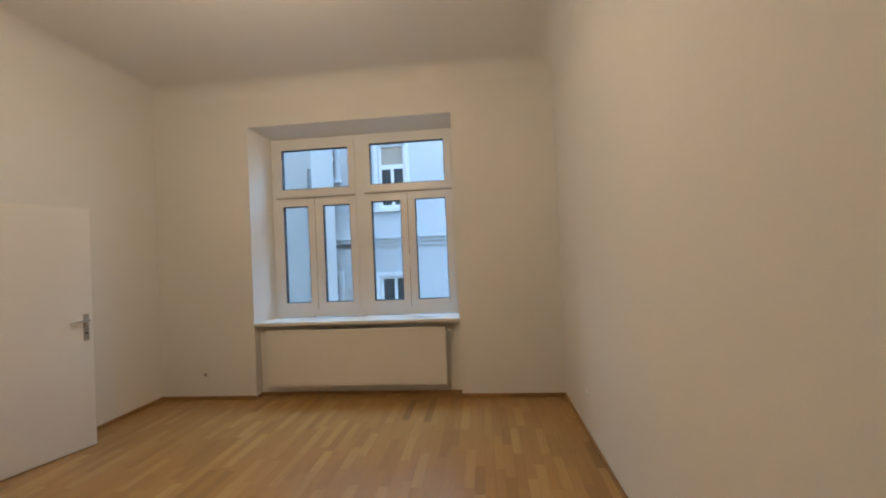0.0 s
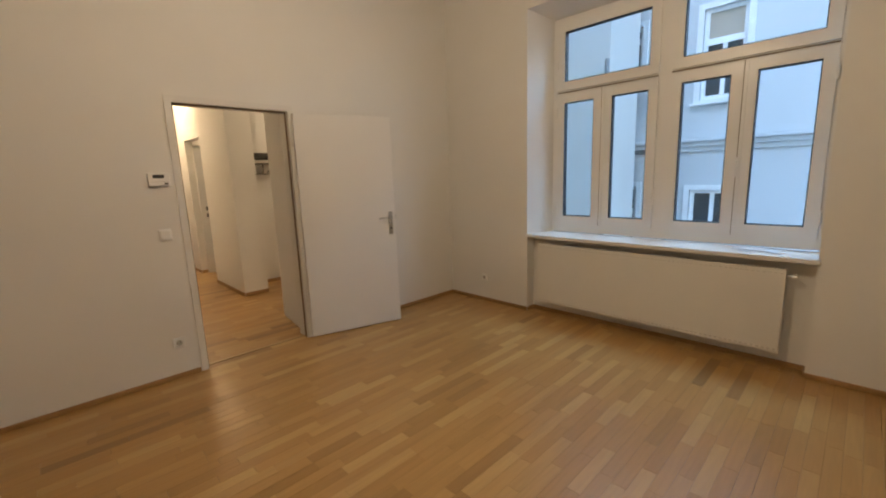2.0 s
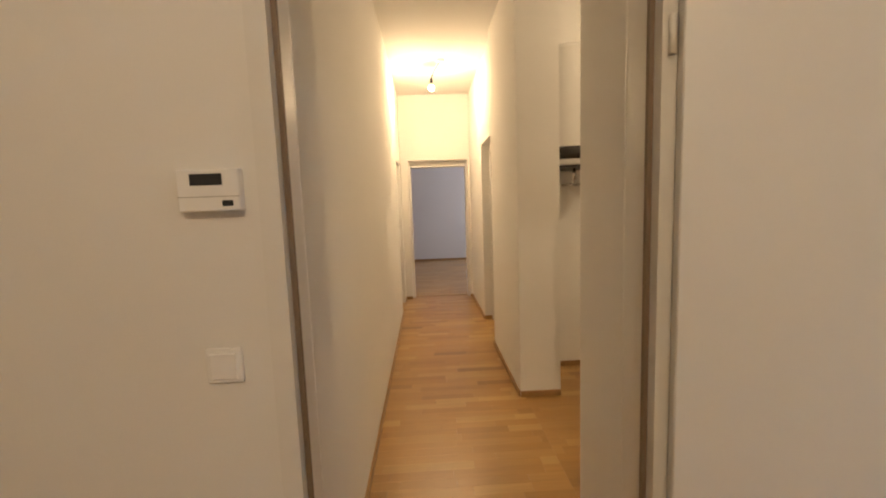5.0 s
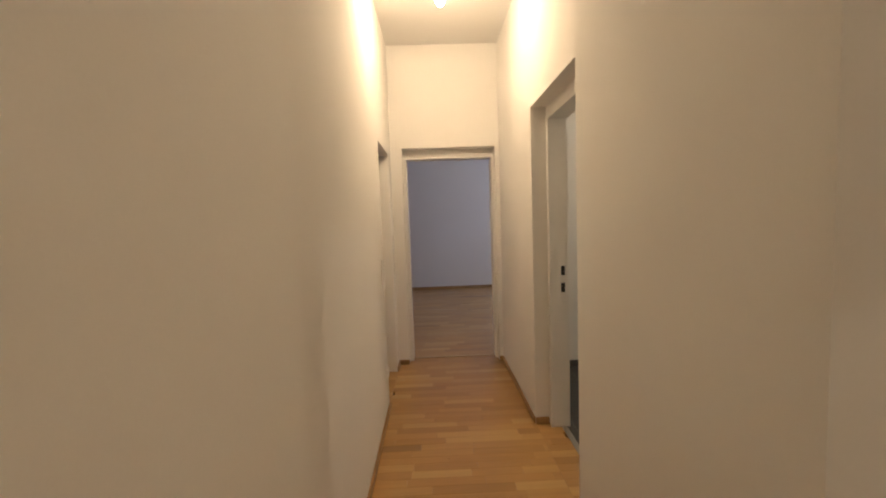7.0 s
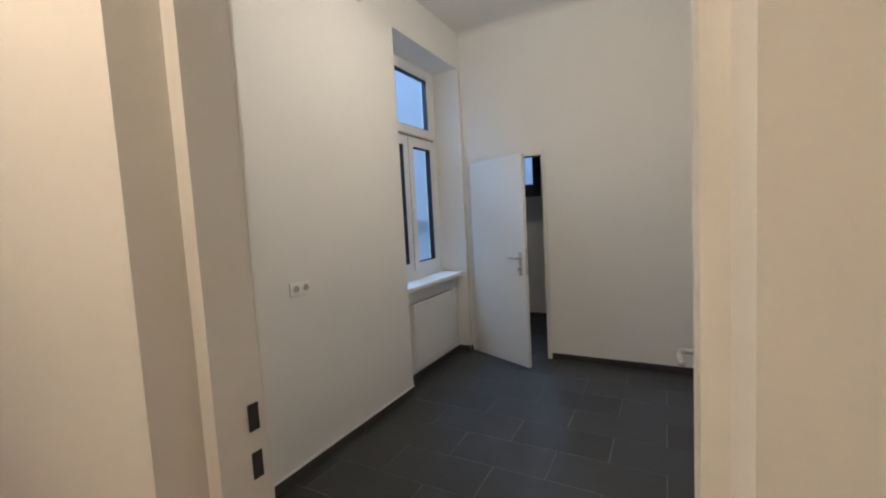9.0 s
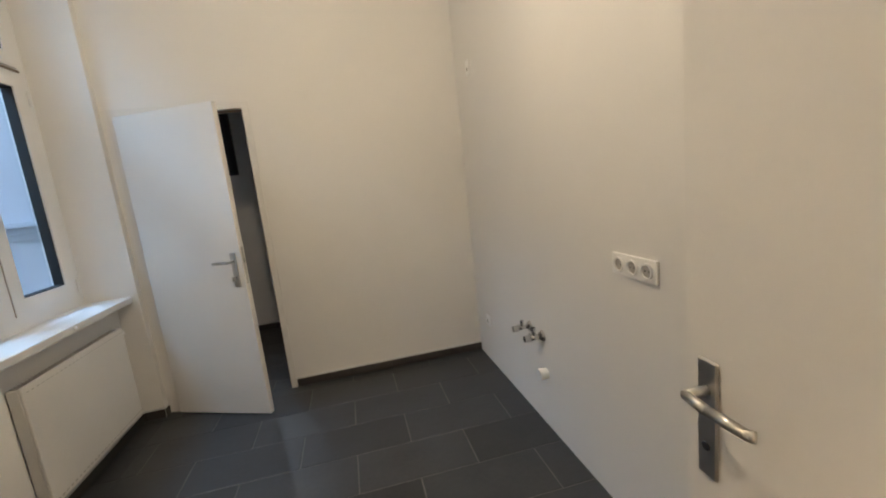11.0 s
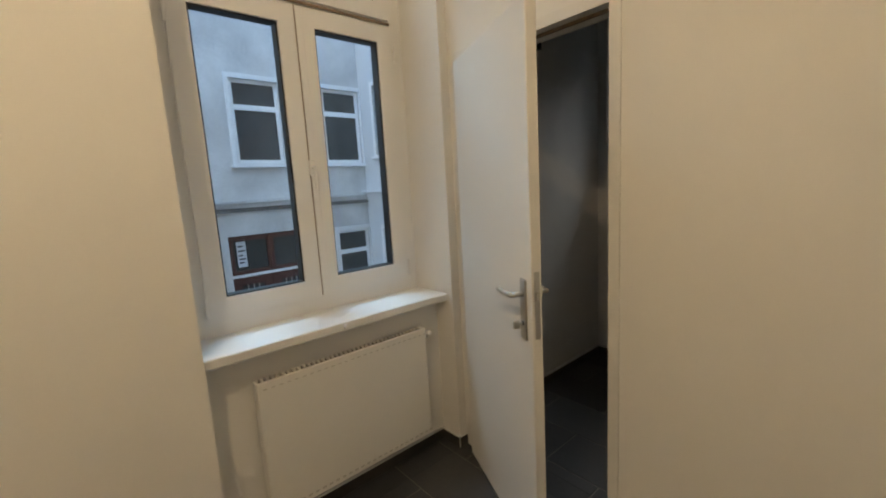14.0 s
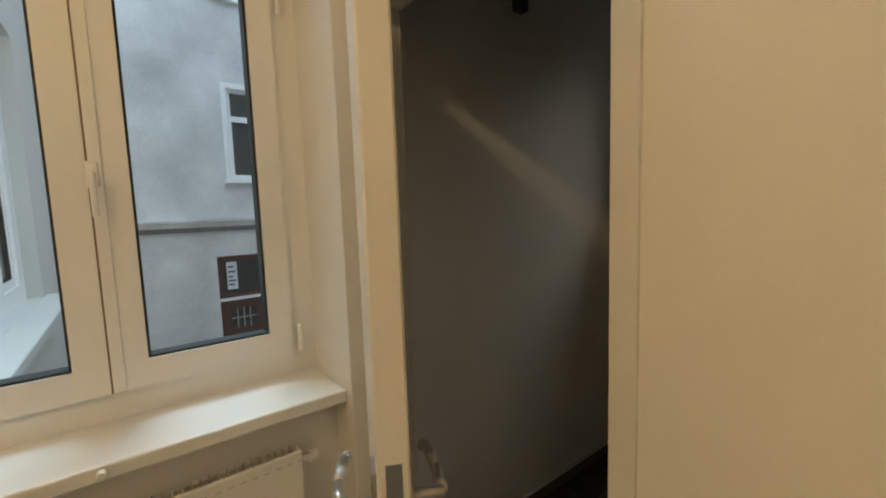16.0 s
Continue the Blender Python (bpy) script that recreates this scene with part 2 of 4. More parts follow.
def cells(bm, axis, p0, p1, u0, u1, z0, z1, holes):
    """A slab between p0 and p1 on an axis, from u0 to u1 and z0 to z1, with holes (u0, u1, z0, z1) through it."""
    us = sorted({u0, u1, *[h[0] for h in holes], *[h[1] for h in holes]})
    zs = sorted({z0, z1, *[h[2] for h in holes], *[h[3] for h in holes]})
    us, zs = [u for u in us if u0 <= u <= u1], [z for z in zs if z0 <= z <= z1]
    solid = {}
    for i in range(len(us) - 1):
        for j in range(len(zs) - 1):
            cu, cz = (us[i] + us[i + 1]) / 2, (zs[j] + zs[j + 1]) / 2
            solid[i, j] = not any(h[0] < cu < h[1] and h[2] < cz < h[3] for h in holes)

    def at(u, p, z):
        return bm.verts.new((p, u, z) if axis == "x" else (u, p, z))

    def quad(*corners):
        bm.faces.new([at(*c) for c in corners])

    for (i, j), s in solid.items():
        if not s:
            continue
        a, b, c, d = us[i], us[i + 1], zs[j], zs[j + 1]
        quad((a, p0, c), (b, p0, c), (b, p0, d), (a, p0, d))
        quad((a, p1, c), (a, p1, d), (b, p1, d), (b, p1, c))
        if not solid.get((i - 1, j)):
            quad((a, p0, c), (a, p0, d), (a, p1, d), (a, p1, c))
        if not solid.get((i + 1, j)):
            quad((b, p0, c), (b, p1, c), (b, p1, d), (b, p0, d))
        if not solid.get((i, j - 1)):
            quad((a, p0, c), (a, p1, c), (b, p1, c), (b, p0, c))
        if not solid.get((i, j + 1)):
            quad((a, p0, d), (b, p0, d), (b, p1, d), (a, p1, d))
    bmesh.ops.remove_doubles(bm, verts=bm.verts, dist=1e-5)
    bmesh.ops.recalc_face_normals(bm, faces=bm.faces)
    return bm


def mesh_of(name, bm, mat, smooth=False):
    me = bpy.data.meshes.new(name)
    bm.to_mesh(me)
    bm.free()
    me.materials.append(mat)
    if smooth:
        for p in me.polygons:
            p.use_smooth = True
    return me


def part(name, bm, mat, parent, label="", smooth=False, m=None):
    """One mesh object under a thing or a part; m is its pose in the parent's space."""
    ob = new(name, mesh_of(name, bm, mat, smooth))
    ob.parent = parent
    if m is not None:
        ob.matrix_basis = m
    return tagged(ob, label)


def thing(name, label, category, at=(0, 0, 0), turn=0.0, kind="", group=""):
    ob = new(name)
    ob.empty_display_size = 0.1
    ob.matrix_basis = pose(*at, 0, 0, turn)
    return tagged(ob, label, category, group, kind)


def solid(name, bm, mat, label, category, kind="structure", smooth=False):
    return tagged(new(name, mesh_of(name, bm, mat, smooth)), label, category, "", kind)


def wall(name, axis, p0, p1, u0, u1, z0, z1, holes=(), mat=None, label="smooth matt white painted plaster wall"):
    return solid(name, cells(bmesh.new(), axis, p0, p1, u0, u1, z0, z1, list(holes)), mat or WALL, label, "wall")


def block(name, x0, y0, z0, x1, y1, z1, mat=None, label="smooth matt white painted plaster wall", category="wall", bevel=0.0):
    return solid(name, box(bmesh.new(), x0, y0, z0, x1, y1, z1, bevel), mat or WALL, label, category)


# ---- the flat: walls, floors, ceilings ----
HA, HC, HK, HB = 3.40, 2.995, 3.34, 2.95
NA = 2.755            # room's window wall
YS, YN = -0.035, 0.985  # corridor walls
XE = -5.225           # corridor's end wall
KX0, KX1, KY0, KY1 = -4.985, -2.66, 1.19, 4.60

# room with the large window
wall("wall_room_west", "x", -0.15, 0.0, -3.7, 3.2, 0, 3.6, [(-0.015, 0.85, 0, 2.015)])
wall("wall_room_window", "y", NA, NA + 0.45, 0.0, 4.34, 0, 3.6, [(1.09, 3.305, 0, 2.93)])
block("wall_room_parapet", 1.09, NA + 0.12, 0, 3.305, NA + 0.45, 0.775)
block("wall_room_east", 4.34, -3.7, 0, 4.6, 3.2, 3.6)
block("wall_room_south", 0.0, -3.95, 0, 4.34, -3.7, 3.6)
block("ceiling_room", -0.15, -3.7, HA, 4.34, NA, HA + 0.12, CEIL, "matt white plaster ceiling with coved edges", "ceiling")


def cove(name, a, b, inward, z, r=0.16):
    """A quarter-round plaster cove along the line from a to b under a ceiling at z."""
    bm = bmesh.new()
    a, b, inward = Vector((*a, z)), Vector((*b, z)), Vector((*inward, 0))
    rows = []
    for i in range(9):
        q = i / 8 * math.pi / 2
        off = inward * (r - r * math.cos(q)) + Vector((0, 0, -r + r * math.sin(q)))
        rows.append((bm.verts.new(a + off), bm.verts.new(b + off)))
    for (p, q), (s, u) in zip(rows, rows[1:]):
        bm.faces.new((p, q, u, s))
    back = [bm.verts.new(v) for v in (rows[0][0].co, a + Vector((0, 0, 0.002)), b + Vector((0, 0, 0.002)), rows[0][1].co)]
    bm.faces.new(back)
    bmesh.ops.recalc_face_normals(bm, faces=bm.faces)
    return solid(name, bm, CEIL, "white plaster cove between wall and ceiling", "cove", smooth=True)


cove("trim_cove_west", (0, -3.7), (0, NA), (1, 0), HA)
cove("trim_cove_window", (0, NA), (4.34, NA), (0, -1), HA)
cove("trim_cove_east", (4.34, NA), (4.34, -3.7), (-1, 0), HA)



def wedge(name, corners, ends, axis, label):
    """A plaster wedge: three corners in a plane, drawn out along an axis between two ends."""
    bm = bmesh.new()
    sides = []
    for e in ends:
        sides.append([bm.verts.new((c[0], c[1], e) if axis == "z" else (e, c[0], c[1])) for c in corners])
    bm.faces.new(sides[0]), bm.faces.new(sides[1])
    for k in range(3):
        bm.faces.new((sides[0][k], sides[0][(k + 1) % 3], sides[1][(k + 1) % 3], sides[1][k]))
    bmesh.ops.recalc_face_normals(bm, faces=bm.faces)
    return solid(name, bm, WALL, label, "reveal")


wedge("trim_reveal_side", ((1.088, NA + 0.004), (1.19, NA + 0.33), (1.088, NA + 0.33)), (0.776, 2.932), "z", "white splayed plaster window reveal")
wedge("trim_reveal_top", ((NA + 0.004, 2.932), (NA + 0.33, 2.866), (NA + 0.33, 2.932)), (1.09, 3.305), "x", "white sloping plaster window head")

# corridor with its boiler alcove
wall("wall_corridor_south", "y", YS - 0.25, YS, -5.46, -0.15, 0, 3.2, [(-5.04, -4.325, 0, 1.975)])
wall("wall_corridor_north", "y", YN, YN + 0.10, -5.46, -1.93, 0, 3.2, [(-3.98, -3.053, 0, 2.085)])
block("wall_corridor_north_pier", -3.053, 0.95, 0, -1.93, YN, HC)
wall("wall_corridor_north_inner", "y", YN + 0.10, KY0, -5.46, -1.93, 0, 3.2, [(-3.935, -3.062, 0, 2.015)])
bm = bmesh.new()
lo = [bm.verts.new((x, y, 0)) for x, y in ((-0.15, 0.875), (-0.15, 1.03), (-0.815, 1.06), (-0.815, 0.968))]
hi = [bm.verts.new((v.co.x, v.co.y, 3.2)) for v in lo]
bm.faces.new(lo), bm.faces.new(hi)
for k in range(4):
    bm.faces.new((lo[k], lo[(k + 1) % 4], hi[(k + 1) % 4], hi[k]))
bmesh.ops.recalc_face_normals(bm, faces=bm.faces)
solid("wall_corridor_stub", bm, WALL, "short white plaster wall beside the door", "wall")
block("wall_alcove_pier", -2.45, KY0, 0, -1.93, 1.245, HC)
block("wall_alcove_north", -2.45, 2.9, 0, -0.15, 3.0, 3.2)
wall("wall_corridor_end", "x", XE - 0.095, XE, YS, YN, 0, 3.2, [(0.07, 0.945, 0, 2.06)])
wall("wall_corridor_end_inner", "x", XE - 0.235, XE - 0.095, YS, YN, 0, 3.2, [(0.085, 0.94, 0, 1.99)])
block("ceiling_corridor", -5.46, YS, HC, -0.15, 3.0, HC + 0.12, CEIL, "matt white plaster ceiling", "ceiling")

# kitchen
wall("wall_kitchen_window", "x", KX0 - 0.45, KX0, KY0, 6.5, 0, 3.5, [(3.395, 4.545, 0, 2.975), (4.735, 6.25, 0, 2.95)])
block("wall_kitchen_parapet", KX0 - 0.45, 3.395, 0, KX0 - 0.135, 4.545, 0.83)
block("wall_kitchen_east", KX1, KY0, 0, -2.45, 6.5, 3.5)
wall("wall_kitchen_far", "y", KY1, KY1 + 0.12, KX0, KX1, 0, 3.5, [(-4.92, -4.143, 0, 2.03)])
block("ceiling_kitchen", KX0, KY0, HK, KX1, KY1, HK + 0.12, CEIL, "matt white plaster ceiling", "ceiling")
cove("trim_cove_kitchen", (KX0, KY1), (KX1, KY1), (0, -1), HK, 0.06)

# store room behind the kitchen
block("wall_store_west", KX0 - 0.45, KY1 + 0.12, 0, -5.07, 6.5, 3.2)
wall("wall_store_north", "y", 6.2, 6.5, -5.07, -3.4, 0, 3.2, [(-5.00, -4.60, 1.68, 2.60)])
block("wall_store_east", -3.4, KY1 + 0.12, 0, -3.25, 6.5, 3.2)
block("ceiling_store", -5.4, KY1 + 0.12, HB, -3.25, 6.5, HB + 0.12, CEIL, "matt white plaster ceiling", "ceiling")

# room at the corridor's end
wall("wall_end_room_north", "y", 2.75, 3.2, -9.75, -5.45, 0, 3.5, [(-8.6, -6.4, 0.80, 2.9)])
wall("facade_wing", "y", 3.203, 3.42, -9.75, -5.45, 0, 3.5, [(-8.6, -6.4, 0.80, 2.9)], STUCCO_PLAIN, "plain grey rendered outer wall")
block("wall_end_room_west", -9.75, -3.4, 0, -9.45, 2.75, 3.5)
block("wall_end_room_south", -9.45, -3.6, 0, -5.46, -3.4, 3.5)
block("wall_end_room_east", -5.56, -3.4, 0, -5.46, YS, 3.5)
block("wall_end_room_east_north", -5.56, YN, 0, -5.46, 2.75, 3.5)
block("ceiling_end_room", -9.45, -3.4, HA, -5.46, 2.75, HA + 0.12, CEIL, "matt white plaster ceiling", "ceiling")


# ---- skirting ----
def skirting(name, runs, mat, h, d, label, top=None):
    """Skirting boards along runs (x0, y0, x1, y1, side): a board a run, set against the wall on that side."""
    root = thing(name, label, "skirting", kind="structure")
    for x0, y0, x1, y1, nx, ny in runs:
        bm = bmesh.new()
        box(bm, min(x0, x1) + min(0, nx * d), min(y0, y1) + min(0, ny * d), 0.001, max(x0, x1) + max(0, nx * d), max(y0, y1) + max(0, ny * d), h, 0.004)
        part("board", bm, mat, root)
        if top:
            bm = bmesh.new()
            box(bm, min(x0, x1) + min(0, nx * d), min(y0, y1) + min(0, ny * d), h + 0.0005, max(x0, x1) + max(0, nx * d), max(y0, y1) + max(0, ny * d), h + 0.010)
            part("grout_line", bm, top, root)
    return root


skirting("baseboard_room", [(0, -3.7, 0, -0.05, 1, 0), (0, 0.885, 0, NA, 1, 0), (0.0, NA, 1.09, NA, 0, -1), (3.305, NA, 4.34, NA, 0, -1),
                            (4.34, -3.7, 4.34, NA, -1, 0), (1.09, NA + 0.12, 3.305, NA + 0.12, 0, -1), (1.09, NA, 1.09, NA + 0.12, 1, 0),
                            (3.305, NA, 3.305, NA + 0.12, -1, 0)], OAKBASE, 0.036, 0.014, "low oiled oak skirting board along the walls")
skirting("baseboard_corridor", [(-4.325, YS, -0.15, YS, 0, 1), (XE, YS, -5.04, YS, 0, 1), (-3.053, 0.95, -1.93, 0.95, 0, -1), (XE, YN, -3.98, YN, 0, -1), (-3.98, YN, -3.98, YN + 0.09, 1, 0),
                                (-1.93, 0.95, -1.93, 1.245, 1, 0), (-2.45, 1.245, -2.45, 2.9, 1, 0), (-0.815, 0.968, -0.815, 1.06, -1, 0),
                                (XE, 0.945, XE, YN, 1, 0), (XE, YS, XE, 0.07, 1, 0)], OAKBASE, 0.045, 0.014, "low oiled oak skirting board in the corridor")
skirting("baseboard_end_room", [(-9.45, -3.4, -9.45, 2.75, 1, 0)], OAKBASE, 0.045, 0.016, "low oiled oak skirting board")
skirting("baseboard_kitchen", [(KX0, KY0, KX0, 3.395, 1, 0), (KX0, 4.545, KX0, KY1, 1, 0), (KX0 - 0.135, 4.545, KX0, 4.545, 0, -1), (KX0 - 0.135, 3.395, KX0, 3.395, 0, 1),
                               (KX0 - 0.135, 3.395, KX0 - 0.135, 4.545, 1, 0), (-4.115, KY1, KX1, KY1, 0, -1), (-5.07, KY1 + 0.12, -5.07, 6.2, 1, 0), (-5.07, 6.2, -3.4, 6.2, 0, -1)],
         SLATE, 0.062, 0.010, "dark grey tile skirting with a pale joint on top", TRIM)


# ---- doors ----
def handle_set(leaf, w, t, side, key=False, z=1.05):
    """Back plate, lever and keyhole on one face of a leaf; side is +1 or -1 across its thickness."""
    x, y = w - 0.055, t / 2 * side
    bm = bmesh.new()
    box(bm, x - 0.021, min(y, y + side * 0.007), z - 0.165, x + 0.021, max(y, y + side * 0.007), z + 0.055, 0.003)
    plate = part("handle_plate", bm, STEEL, leaf, "brushed steel back plate")
    bm = bmesh.new()
    rod(bm, (x, y, z), (x, y + side * 0.05, z), 0.0085)
    tube(bm, [(x, y + side * 0.048, z), (x - 0.05, y + side * 0.052, z), (x - 0.115, y + side * 0.046, z - 0.002), (x - 0.122, y + side * 0.038, z - 0.003)], 0.009)
    part("lever", bm, STEEL, plate, "brushed steel lever", smooth=True)
    bm = bmesh.new()
    rod(bm, (x, y + side * 0.0065, z - 0.105), (x, y + side * 0.0095, z - 0.105), 0.008, 12)
    part("keyhole", bm, DARKPLASTIC, plate)
    if key:
        bm = bmesh.new()
        rod(bm, (x, y, z - 0.105), (x, y + side * 0.022, z - 0.105), 0.004, 8)
        box(bm, x - 0.004, min(y + side * 0.02, y + side * 0.045), z - 0.122, x + 0.004, max(y + side * 0.02, y + side * 0.045), z - 0.092, 0.003)
        part("turn_knob", bm, STEEL, plate)


def leaf_of(root, hinge, turn, w, h, label, t=0.04, key=False, mirror=False, grip=1.05):
    """A flush leaf that starts at its hinge line and runs along its own x; mirror puts the lock plate's hinges alike."""
    bm = box(bmesh.new(), 0, -t / 2, 0.008, w, t / 2, h, 0.003)
    leaf = part("leaf", bm, LACQUER, root, label, m=pose(*hinge, 0, 0, turn))
    for side in (1, -1):
        handle_set(leaf, w, t, side, key and side == (-1 if mirror else 1), grip)
    bm = box(bmesh.new(), w - 0.001, -0.010, grip - 0.15, w + 0.0015, 0.010, grip + 0.085, 0.0006)
    lock = part("lock_plate", bm, STEEL, leaf, "steel lock face plate")
    bm = box(bmesh.new(), w, -0.006, grip - 0.015, w + 0.010, 0.006, grip + 0.015, 0.002)
    part("latch", bm, STEEL, lock)
    return leaf


def steel_frame(root, axis, p0, p1, u0, u1, h, face=0.05, proud=0.008, seal_at=None):
    """A folded steel frame round an opening u0 to u1: lining, two face flanges and the rubber seal."""
    bm = bmesh.new()
    cells(bm, axis, p0 - proud, p1 + proud, u0 - 0.02, u1 + 0.02, 0, h + 0.02, [(u0, u1, -1, h)])
    for q0, q1 in ((p0 - proud - 0.001, p0 - 0.001), (p1 + 0.001, p1 + proud + 0.001)):
        other = bmesh.new()
        cells(other, axis, q0, q1, u0 - face, u1 + face, 0, h + face, [(u0 + 0.001, u1 - 0.001, -1, h - 0.001)])
        me = bpy.data.meshes.new("tmp")
        other.to_mesh(me)
        other.free()
        bm.from_mesh(me)
        bpy.data.meshes.remove(me)
    part("frame", bm, STEEL_PAINT, root, "white painted folded steel frame")
    if seal_at is not None:
        bm = bmesh.new()
        cells(bm, axis, seal_at, seal_at + 0.014, u0 + 0.0015, u1 - 0.0015, 0.002, h - 0.0015, [(u0 + 0.012, u1 - 0.012, -1, h - 0.012)])
        part("rubber_seal", bm, SEAL, root, "brown rubber seal in the rebate")


def hinges(root, x, y, zs, r=0.008):
    for z in zs:
        part("hinge", rod(bmesh.new(), (x, y, z - 0.04), (x, y, z + 0.04), r, 12), STEEL_PAINT, root, "painted barrel hinge", smooth=True)


d1 = thing("door_1", "open flush white door in a white steel frame", "door", kind="structure")
steel_frame(d1, "x", -0.15, 0.0, 0.0, 0.835, 2.0, face=0.045, seal_at=-0.035)
leaf_of(d1, (0.030, 0.862, 0), 74, 0.875, 1.985, "flush white lacquered leaf standing open")
hinges(d1, 0.018, 0.852, (0.28, 1.76))

d2 = thing("door_2", "open flush white door in a deep white steel frame", "door", kind="structure")
steel_frame(d2, "y", YN + 0.10, KY0, -3.92, -3.078, 2.0, face=0.03)
leaf_of(d2, (-3.052, KY0 + 0.03, 0), 86.6, 0.89, 1.985, "flush white lacquered leaf standing open", grip=1.0)
hinges(d2, -3.062, KY0 + 0.018, (0.28, 1.76))
for z in (0.93, 1.04):
    part("strike_plate", box(bmesh.new(), -3.9195, KY0 - 0.040, z - 0.03, -3.916, KY0 - 0.016, z + 0.03), DARKPLASTIC, d2, "dark strike opening in the jamb")

d3 = thing("door_3", "half-open flush white door to the dark store room", "door", kind="structure")
steel_frame(d3, "y", KY1, KY1 + 0.12, -4.905, -4.158, 2.015, face=0.04, seal_at=KY1 + 0.035)
leaf_of(d3, (-4.895, KY1 - 0.028, 0), -25, 0.72, 2.0, "flush white lacquered leaf standing ajar", key=True, mirror=True, grip=1.045)
hinges(d3, -4.905, KY1 - 0.018, (0.28, 1.76))

d4 = thing("door_4", "white steel door frame without a leaf at the corridor's end", "door frame", kind="structure")
steel_frame(d4, "x", XE - 0.235, XE - 0.095, 0.104, 0.922, 1.972, face=0.030, seal_at=None)

d5 = thing("door_5", "closed flush white door set back in the corridor wall", "door", kind="structure")
bm = box(bmesh.new(), -5.02, YS - 0.19, 0.008, -4.345, YS - 0.15, 1.955, 0.003)
part("leaf", bm, LACQUER, d5, "closed white leaf")
bm = cells(bmesh.new(), "y", YS - 0.20, YS - 0.12, -5.04, -4.325, 0.0, 1.975, [(-4.995, -4.37, -1, 1.93)])
part("frame", bm, STEEL_PAINT, d5)
bm = cells(bmesh.new(), "y", YS - 0.122, YS - 0.112, -4.996, -4.369, 0.004, 1.931, [(-4.986, -4.379, -1, 1.921)])
part("rubber_seal", bm, SEAL, d5)
block("wall_behind_door", -5.06, YS - 0.27, 0, -4.30, YS - 0.25, 2.0)


# ---- windows ----
def window(name, at, turn, outer, sashes, split=(), depth=0.07, label="", hinge_x=(), gaps=(), strips=()):
    """A plastic window: own x along the wall, own y outwards. outer and sashes' panes are (x0, x1, z0, z1)."""
    root = thing(name, label, "window", at, turn, kind="structure")
    x0, x1, z0, z1 = outer
    rects = [(a - 0.075, b + 0.075, c - 0.08, d + 0.08) for a, b, c, d in sashes]
    holes = [(a + 0.02, b - 0.02, c + 0.02, d - 0.02) for a, b, c, d in rects]
    part("window_frame", cells(bmesh.new(), "y", 0.0, depth, x0, x1, z0, z1, holes), PVC, root, "white plastic outer frame")
    for (a, b, c, d), (e, f, g, h) in zip(sashes, rects):
        bm = cells(bmesh.new(), "y", -0.018, depth - 0.02, e, f, g, h, [(a, b, c, d)])
        sash = part("sash", bm, PVC, root, "white plastic sash")
        bm = cells(bmesh.new(), "y", -0.010, depth - 0.03, a + 0.0005, b - 0.0005, c + 0.0005, d - 0.0005, [(a + 0.007, b - 0.007, c + 0.007, d - 0.007)])
        part("gasket", bm, GASKET, sash, "black glazing gasket")
        pane = part("pane", box(bmesh.new(), a + 0.001, 0.018, c + 0.001, b - 0.001, 0.024, d - 0.001), GLASS, sash, "clear glass pane")
        pane.visible_shadow = False
    # Solid strips in the seal's brown paint the shadow line between sashes.
    for a, b, c, d in gaps:
        part("sash_gap", box(bmesh.new(), a, -0.0192, c, b, -0.012, d), SEAL, root, "brown strip coloured as the shadow gap between sashes")
    for a, b, c, d in strips:
        part("meeting_strip", box(bmesh.new(), a, -0.0235, c, b, -0.0182, d, 0.002), PVC, root, "white cover strip between the sashes")
    for x, z in hinge_x:
        part("hinge", box(bmesh.new(), x - 0.007, -0.030, z - 0.045, x + 0.007, -0.016, z + 0.045, 0.003), PVC, root, "white hinge cover")
    for x, z in split:
        bm = bmesh.new()
        box(bm, x - 0.014, -0.030, z - 0.035, x + 0.014, -0.0185, z + 0.035, 0.004)
        tube(bm, [(x, -0.028, z), (x, -0.058, z), (x, -0.060, z - 0.02), (x, -0.056, z - 0.11)], 0.008)
        part("window_handle", bm, PVC, root, "white lever handle")
    return root


GA = [(1.315, 1.615, 0.98, 2.085), (1.785, 2.10, 0.98, 2.085), (2.35, 2.685, 0.98, 2.095), (2.845, 3.19, 0.98, 2.10)]
UA = [(1.315, 2.10, 2.28, 2.735), (2.35, 3.19, 2.285, 2.75)]
window("window_1", (0, NA + 0.315, 0), 0, (1.19, 3.305, 0.82, 2.865), GA + UA, split=[(2.765, 1.45)],
       hinge_x=[(1.245, 1.05), (3.27, 1.05), (1.245, 2.0), (3.27, 2.0), (1.245, 2.45), (3.27, 2.5)], label="white four-light window with two fanlights above",
       strips=[(1.696, 1.722, 0.90, 2.164), (2.766, 2.79, 0.90, 2.174)],
       gaps=[(1.691, 1.695, 0.90, 2.165), (2.761, 2.765, 0.90, 2.175), (1.24, 2.175, 2.178, 2.184), (2.275, 3.265, 2.186, 2.192)])
GK = [(3.553, 3.89, 1.029, 2.167), (4.055, 4.388, 1.029, 2.167)]
UK = [(3.553, 4.388, 2.36, 2.87)]
window("window_2", (KX0 - 0.30, 0, 0), 90, (3.395, 4.545, 0.87, 2.975), GK + UK, split=[(3.977, 1.55)],
       hinge_x=[(3.475, 1.0), (4.485, 1.0), (3.475, 2.12), (4.485, 2.12)], label="white two-light window with a fanlight above",
       gaps=[(3.9652, 3.9695, 0.95, 2.247), (3.48, 4.465, 2.258, 2.268)], strips=[(3.970, 4.000, 0.95, 2.246)])
